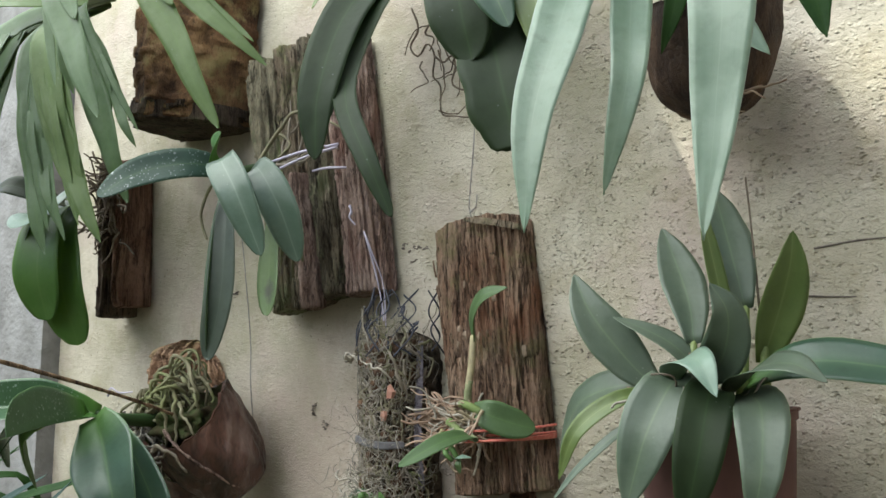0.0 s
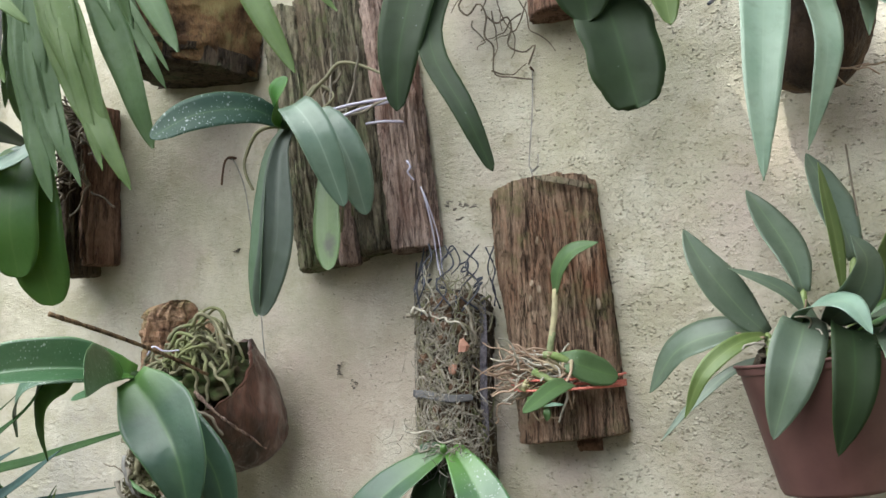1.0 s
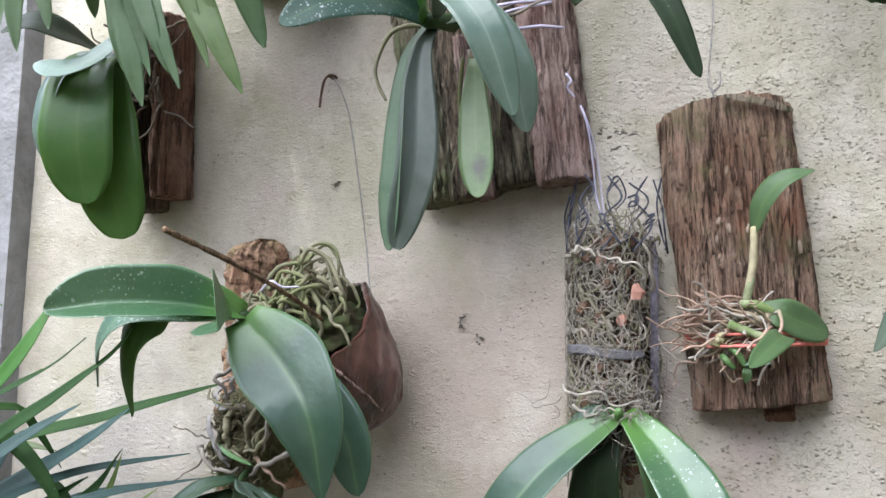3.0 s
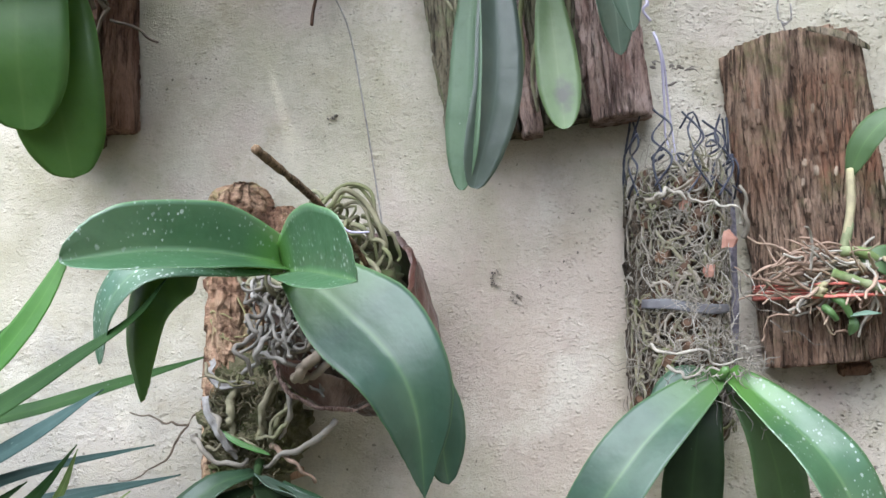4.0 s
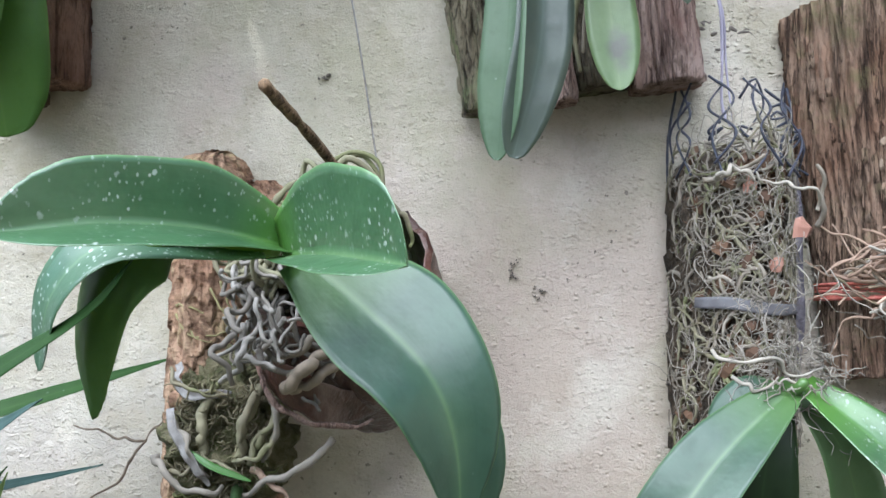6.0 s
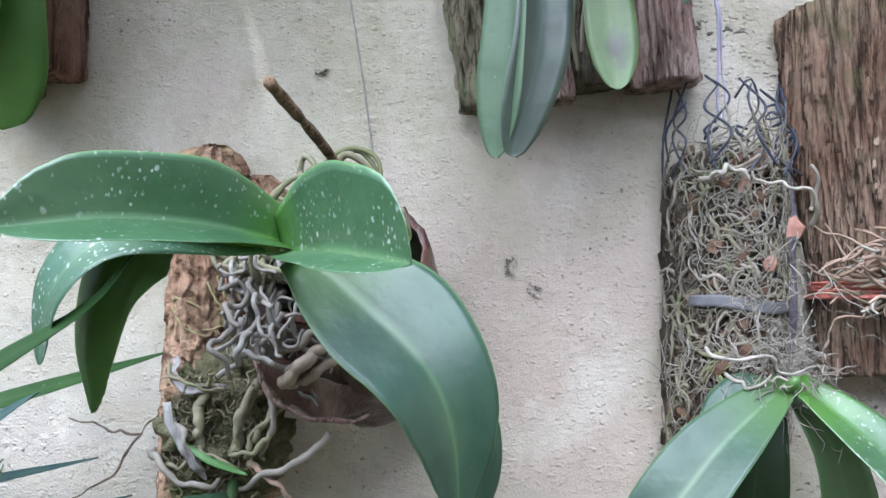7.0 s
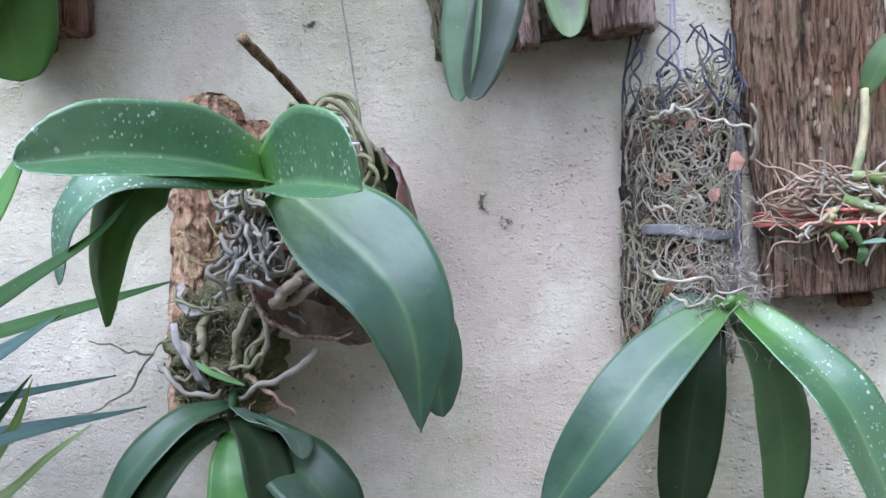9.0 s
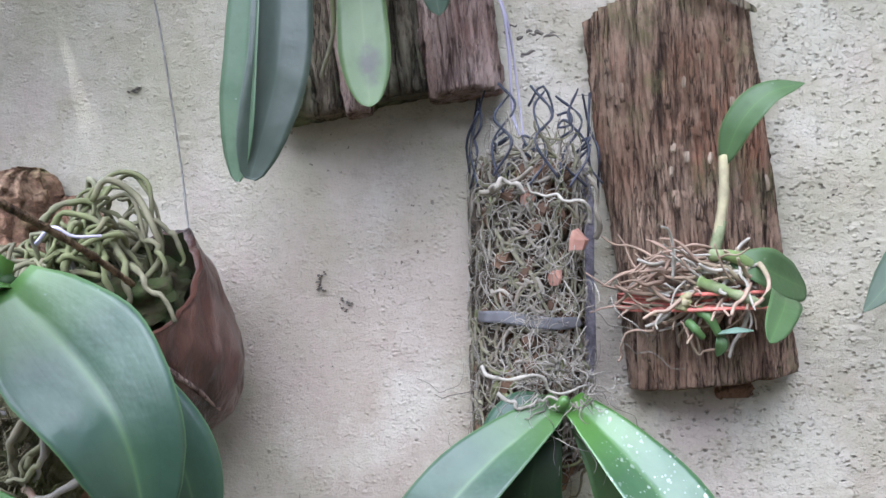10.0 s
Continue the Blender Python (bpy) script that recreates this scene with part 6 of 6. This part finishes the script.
# ---- potted orchid ----
def build_pot():
    c = Vector((0.574, -0.096, 1.205))
    t = thing("flower_pot", c, "brown-red plastic flower pot fixed to the wall", "pot")
    prof = [(0.004, 0.0), (0.050, 0.0), (0.052, 0.004), (0.0705, 0.114), (0.0708, 0.1145), (0.0722, 0.115), (0.0728, 0.116), (0.0735, 0.1235), (0.0730, 0.125), (0.0712, 0.125), (0.070, 0.122), (0.063, 0.085), (0.004, 0.084)]
    verts, faces, n = [], [], 64
    lean = Matrix.Rotation(radians(-9), 3, 'Y')
    for r, z in prof:
        for j in range(n):
            a = 2 * math.pi * j / n
            verts.append(c + lean @ Vector((r * math.cos(a), r * math.sin(a), z)))
    for i in range(len(prof) - 1):
        for j in range(n):
            a, e = i * n + j, i * n + (j + 1) % n
            faces.append((a, e, e + n, a + n))
    body = part("body", verts, faces, M_POT, t)
    ring = [c + lean @ Vector((0.0742 * math.cos(6.2832 * k / 48), 0.0742 * math.sin(6.2832 * k / 48), 0.1235)) for k in range(49)]
    tube("rim", ring, 0.0016, M_POT, body, "rolled rim", n=144, taper=1.0, lump=0.0)
    tube("hanger", [(0.560, -0.02, 1.31), (0.560, 0.012, 1.325)], 0.002, M_WIRE, t, taper=1.0)
    rng = random.Random(83)
    h = Heap()
    for i in range(130):
        a, r = rng.uniform(0, 6.283), 0.062 * math.sqrt(rng.random())
        p = c + lean @ Vector((r * math.cos(a), r * math.sin(a), 0.096 + rng.random() * 0.036))
        s = rng.uniform(0.004, 0.010)
        v, f = box_data((-s, -s * 0.6, -s * 0.5), (s, s * 0.6, s * 0.5))
        m = Euler((rng.uniform(0, 3), rng.uniform(0, 3), rng.uniform(0, 3))).to_matrix()
        h.add([p + m @ Vector(q) for q in v], f)
    part("potting_bark", h.v, h.f, M_FIBRE, t, "dark bark chips", smooth=False, kind="stuff")

    o = thing("potted_orchid", (0.54, -0.10, 1.31), "bushy orchid with pointed matt green leaves in the pot", "orchid", "orchids on the wall")
    ups = dict(LANCE)
    k1, k2 = Vector((0.512, -0.098, 1.348)), Vector((0.565, -0.110, 1.345))
    leaf(o, [k1, (0.488, -0.108, 1.372), (0.455, -0.118, 1.415), (0.434, -0.113, 1.452)], 0.045, M_CATT, n=(0.5, -0.8, 0.3), **ups)
    leaf(o, [k1, (0.475, -0.098, 1.350), (0.425, -0.085, 1.330), (0.392, -0.064, 1.283)], 0.044, M_CATT, n=(-0.2, -0.75, 0.65), **ups)
    leaf(o, [k1, (0.488, -0.13, 1.340), (0.458, -0.15, 1.312), (0.440, -0.15, 1.268)], 0.019, M_OLIVE, n=(0.3, -0.6, 0.6), label="yellowing narrow leaf", **ups)
    leaf(o, [(0.525, -0.10, 1.33), (0.48, -0.10, 1.312), (0.44, -0.11, 1.275), (0.412, -0.115, 1.240)], 0.012, M_CATT, n=(0, -0.7, 0.6), **ups)
    leaf(o, [(0.538, -0.115, 1.352), (0.546, -0.150, 1.358), (0.535, -0.178, 1.315), (0.520, -0.182, 1.257)], 0.048, M_CATT, n=(0.2, -0.9, 0.4), **ups)
    leaf(o, [(0.575, -0.125, 1.352), (0.585, -0.170, 1.352), (0.585, -0.195, 1.305), (0.572, -0.192, 1.248)], 0.042, M_PHAL_SHADED, n=(0.3, -0.9, 0.3), **ups)
    leaf(o, [(0.545, -0.10, 1.39), (0.535, -0.085, 1.425), (0.512, -0.06, 1.465), (0.489, -0.038, 1.500)], 0.040, M_CATT, n=(0.4, -0.85, 0.3), **ups)
    leaf(o, [(0.590, -0.10, 1.42), (0.580, -0.095, 1.455), (0.565, -0.08, 1.495), (0.549, -0.061, 1.532)], 0.040, M_CATT, n=(0.4, -0.85, 0.3), **ups)
    leaf(o, [(0.565, -0.12, 1.36), (0.590, -0.150, 1.385), (0.598, -0.165, 1.415), (0.586, -0.170, 1.438)], 0.038, M_CATT, n=(0.4, -0.85, 0.3), **ups)
    leaf(o, [(0.535, -0.115, 1.352), (0.552, -0.150, 1.375), (0.582, -0.185, 1.378), (0.600, -0.195, 1.352)], 0.034, M_PALE, n=(-0.2, -0.4, 0.9), **ups)
    leaf(o, [(0.560, -0.10, 1.355), (0.535, -0.11, 1.385), (0.510, -0.115, 1.400), (0.478, -0.12, 1.412)], 0.022, M_CATT, n=(0.2, -0.6, 0.75), **ups)
    leaf(o, [(0.585, -0.10, 1.355), (0.640, -0.125, 1.378), (0.700, -0.12, 1.376), (0.770, -0.10, 1.362)], 0.042, M_PHAL, n=(0.1, -0.75, 0.65), **ups)
    leaf(o, [(0.580, -0.11, 1.35), (0.615, -0.155, 1.372), (0.650, -0.18, 1.378), (0.675, -0.185, 1.366)], 0.040, M_CATT, n=(0.1, -0.55, 0.8), **ups)
    leaf(o, [(0.590, -0.115, 1.35), (0.622, -0.165, 1.345), (0.630, -0.19, 1.30), (0.622, -0.19, 1.26)], 0.040, M_CATT, n=(0.3, -0.85, 0.4), **ups)
    leaf(o, [(0.600, -0.09, 1.375), (0.618, -0.10, 1.42), (0.630, -0.11, 1.455), (0.634, -0.115, 1.482)], 0.040, M_OLIVE, n=(0.5, -0.8, 0.2), label="yellow-green upright leaf", **{**ups, "fold": 0.6})
    leaf(o, [(0.580, -0.11, 1.39), (0.574, -0.118, 1.44), (0.566, -0.12, 1.48), (0.560, -0.12, 1.512)], 0.016, M_OLIVE, n=(0.5, -0.8, 0.2), label="narrow yellowing leaf", **ups)
    for a, b, r in (((0.512, -0.098, 1.285), k1, 0.006), ((0.54, -0.10, 1.285), (0.545, -0.10, 1.39), 0.006), ((0.58, -0.10, 1.285), (0.590, -0.10, 1.42), 0.0065), ((0.565, -0.11, 1.285), k2, 0.007), ((0.60, -0.095, 1.285), (0.602, -0.09, 1.40), 0.006)):
        tube("pseudobulb", [a, Vector(a).lerp(Vector(b), 0.5) + Vector((0.003, -0.004, 0)), b], r, M_OLIVE, o, taper=0.6, lump=0.3)
    tube("dry_stalk", [(0.600, -0.095, 1.42), (0.592, -0.085, 1.48), (0.585, -0.08, 1.535)], 0.0012, M_ROOT_DARK, o)
    for i in range(34):
        st = (rng.uniform(0.505, 0.60), rng.uniform(-0.155, -0.08), rng.uniform(1.325, 1.352))
        tube("root", wander(rng, st, (rng.uniform(-1, 0.6), rng.uniform(-1, 0.3), rng.uniform(-0.2, 0.5)), rng.uniform(0.03, 0.055), 6, 0.6, pull=(0, 0, -0.15), floor_y=-0.02), rng.uniform(0.0011, 0.0019), rng.choice((M_ROOT, M_ROOT_TAN, M_ROOT_PALE)), o)


build_pot()


# ---- hanging bowl with strap leaves ----
def build_bowl():
    t = thing("hanging_bowl", (0.545, -0.09, 1.68), "dark brown half-shell bowl hanging on the wall", "bowl")
    cup("bowl", t, (0.553, -0.082, 1.690), (-0.05, -0.05, 1.0), 0.062, 0.099, M_BOWL, M_MOSS, seed=9, around=64, along=24, rough=0.004, belly=0.78)
    o = thing("strap_leaf_orchid", (0.55, -0.1, 1.71), "orchid with long pale strap leaves hanging from the bowl", "orchid", "orchids on the wall")
    b = Vector((0.55, -0.11, 1.70))
    leaf(o, [b, (0.535, -0.20, 1.712), (0.520, -0.26, 1.672), (0.522, -0.300, 1.608), (0.522, -0.330, 1.544), (0.523, -0.341, 1.464)], 0.043, M_STRAP, n=(0.3, -0.85, 0.4), **BELT)
    leaf(o, [b, (0.546, -0.21, 1.70), (0.558, -0.250, 1.635), (0.568, -0.278, 1.575), (0.553, -0.284, 1.495)], 0.032, M_STRAP, n=(0.55, -0.8, 0.3), **BELT)
    leaf(o, [b, (0.600, -0.24, 1.70), (0.668, -0.365, 1.61), (0.672, -0.385, 1.523), (0.670, -0.40, 1.446)], 0.046, M_STRAP, n=(0.2, -0.95, 0.3), **BELT)
    leaf(o, [b, (0.590, -0.16, 1.69), (0.600, -0.19, 1.65), (0.602, -0.195, 1.608)], 0.026, M_STRAP, n=(0.4, -0.85, 0.3), **BELT)
    leaf(o, [b, (0.63, -0.18, 1.70), (0.672, -0.215, 1.655), (0.690, -0.225, 1.600)], 0.044, M_GRASSY, n=(0.2, -0.7, 0.6), **BELT)
    leaf(o, [b, (0.590, -0.18, 1.665), (0.618, -0.215, 1.632), (0.655, -0.235, 1.592)], 0.036, M_STRAP, n=(0.1, -0.6, 0.75), **BELT)
    leaf(o, [b, (0.52, -0.17, 1.715), (0.500, -0.20, 1.70), (0.475, -0.215, 1.675)], 0.022, M_PHAL_BRIGHT, n=(0.2, -0.7, 0.6), **BELT)
    leaf(o, [b, (0.56, -0.18, 1.69), (0.575, -0.205, 1.66), (0.565, -0.21, 1.615)], 0.022, M_GRASSY, n=(0.4, -0.8, 0.3), **BELT)
    leaf(o, [b, (0.60, -0.17, 1.725), (0.63, -0.20, 1.705), (0.64, -0.22, 1.685)], 0.026, M_PHAL_BRIGHT, n=(0.4, -0.8, 0.3), **BELT)
    rng = random.Random(91)
    for i in range(4):
        tube("root", wander(rng, (0.57 + 0.01 * i, -0.11, 1.604), (1, 0, rng.uniform(-0.6, 0.3)), 0.03, 5, 0.5), 0.0011, M_ROOT_TAN, o)
    tube("hanger", [(0.455, -0.06, 1.70), (0.46, -0.02, 1.72), (0.47, 0.01, 1.735)], 0.0022, M_NET, t, taper=1.0)


build_bowl()
h = Heap()
for pts in ([(0.605, -0.0015, 1.435), (0.63, -0.0015, 1.434), (0.655, -0.0015, 1.4335)], [(0.62, -0.0005, 1.478), (0.66, -0.0005, 1.484), (0.71, -0.0005, 1.486)]):
    h.add(*tube_data(pts, 0.0012, sides=5, taper=0.4))
part("hairline_crack", h.v, h.f, M_SCUFF, wall, "dark hairline cracks in the plaster", kind="stuff")


# ---- strap-leaved plant low by the pillar ----
def build_straps():
    o = thing("strap_leaf_plant", (-0.52, -0.30, 1.05), "plant with long narrow arching green leaves", "plant")
    b = Vector((-0.56, -0.30, 0.98))
    def s(points, w, mat, n=(0.2, -0.6, 0.75)):
        leaf(o, [b] + points, w, mat, n=n, **BELT)
    s([(-0.54, -0.16, 1.11), (-0.40, -0.13, 1.163), (-0.283, -0.066, 1.207)], 0.021, M_GRASSY)
    s([(-0.50, -0.20, 1.0), (-0.433, -0.12, 1.066), (-0.384, -0.12, 1.126)], 0.020, M_GRASSY)
    s([(-0.42, -0.32, 1.12), (-0.306, -0.30, 1.208), (-0.246, -0.30, 1.25), (-0.224, -0.295, 1.280)], 0.022, M_GRASSY)
    s([(-0.50, -0.24, 1.05), (-0.44, -0.14, 1.095), (-0.345, -0.046, 1.115)], 0.014, M_BLUEGREEN)
    s([(-0.48, -0.24, 1.03), (-0.40, -0.16, 1.075), (-0.300, -0.084, 1.097)], 0.014, M_BLUEGREEN)
    s([(-0.52, -0.26, 1.06), (-0.47, -0.20, 1.13), (-0.42, -0.15, 1.178)], 0.022, M_BLUEGREEN)
    s([(-0.50, -0.34, 1.18), (-0.42, -0.36, 1.285), (-0.36, -0.37, 1.305), (-0.30, -0.375, 1.29)], 0.030, M_LUSH)
    s([(-0.53, -0.25, 1.10), (-0.50, -0.20, 1.18), (-0.46, -0.17, 1.215)], 0.008, M_GRASSY)
    s([(-0.50, -0.22, 1.02), (-0.46, -0.16, 1.06), (-0.43, -0.12, 1.09)], 0.020, M_GRASSY)
    s([(-0.47, -0.25, 0.99), (-0.42, -0.20, 1.01), (-0.37, -0.15, 1.02)], 0.016, M_GRASSY)
    s([(-0.50, -0.34, 1.03), (-0.40, -0.39, 1.13), (-0.325, -0.385, 1.19), (-0.275, -0.38, 1.245), (-0.257, -0.352, 1.308)], 0.032, M_LUSH)
    s([(-0.53, -0.22, 1.04), (-0.48, -0.15, 1.092), (-0.414, -0.15, 1.134), (-0.345, -0.15, 1.181)], 0.030, M_BLUEGREEN)
    s([(-0.53, -0.24, 1.02), (-0.51, -0.20, 1.08), (-0.48, -0.18, 1.14)], 0.038, M_BLUEGREEN)
    s([(-0.52, -0.27, 1.0), (-0.46, -0.25, 1.04), (-0.40, -0.22, 1.065)], 0.030, M_GRASSY)
    s([(-0.54, -0.30, 1.05), (-0.50, -0.31, 1.11), (-0.44, -0.32, 1.13)], 0.032, M_BLUEGREEN)
    s([(-0.50, -0.20, 0.98), (-0.438, -0.12, 1.027), (-0.401, -0.12, 1.075), (-0.383, -0.12, 1.122)], 0.020, M_OLIVE)
    s([(-0.55, -0.16, 1.02), (-0.50, -0.10, 1.045), (-0.433, -0.09, 1.068), (-0.320, -0.08, 1.092)], 0.012, M_BLUEGREEN)
    s([(-0.46, -0.20, 0.99), (-0.400, -0.14, 1.025), (-0.363, -0.13, 1.060), (-0.331, -0.12, 1.088)], 0.014, M_OLIVE)
    s([(-0.52, -0.22, 1.13), (-0.498, -0.18, 1.135), (-0.450, -0.17, 1.098), (-0.414, -0.16, 1.042)], 0.024, M_GRASSY)
    s([(-0.55, -0.22, 1.14), (-0.525, -0.15, 1.165), (-0.516, -0.12, 1.139), (-0.490, -0.10, 1.09)], 0.018, M_GRASSY)
    s([(-0.52, -0.24, 1.15), (-0.474, -0.20, 1.193), (-0.424, -0.19, 1.224), (-0.391, -0.18, 1.254)], 0.007, M_GRASSY)
    s([(-0.55, -0.20, 1.02), (-0.53, -0.14, 1.06), (-0.49, -0.12, 1.075), (-0.44, -0.12, 1.050)], 0.026, M_GRASSY)
    s([(-0.54, -0.22, 0.99), (-0.50, -0.18, 1.03), (-0.46, -0.16, 1.04), (-0.42, -0.16, 1.02)], 0.028, M_BLUEGREEN)
    s([(-0.57, -0.22, 1.06), (-0.56, -0.16, 1.10), (-0.54, -0.12, 1.115), (-0.50, -0.10, 1.11)], 0.022, M_OLIVE)
    tube("stem", [(-0.56, -0.30, 0.0), (-0.565, -0.30, 0.5), (-0.56, -0.30, 0.99)], 0.012, M_OLIVE, o, "green cane stem")


build_straps()
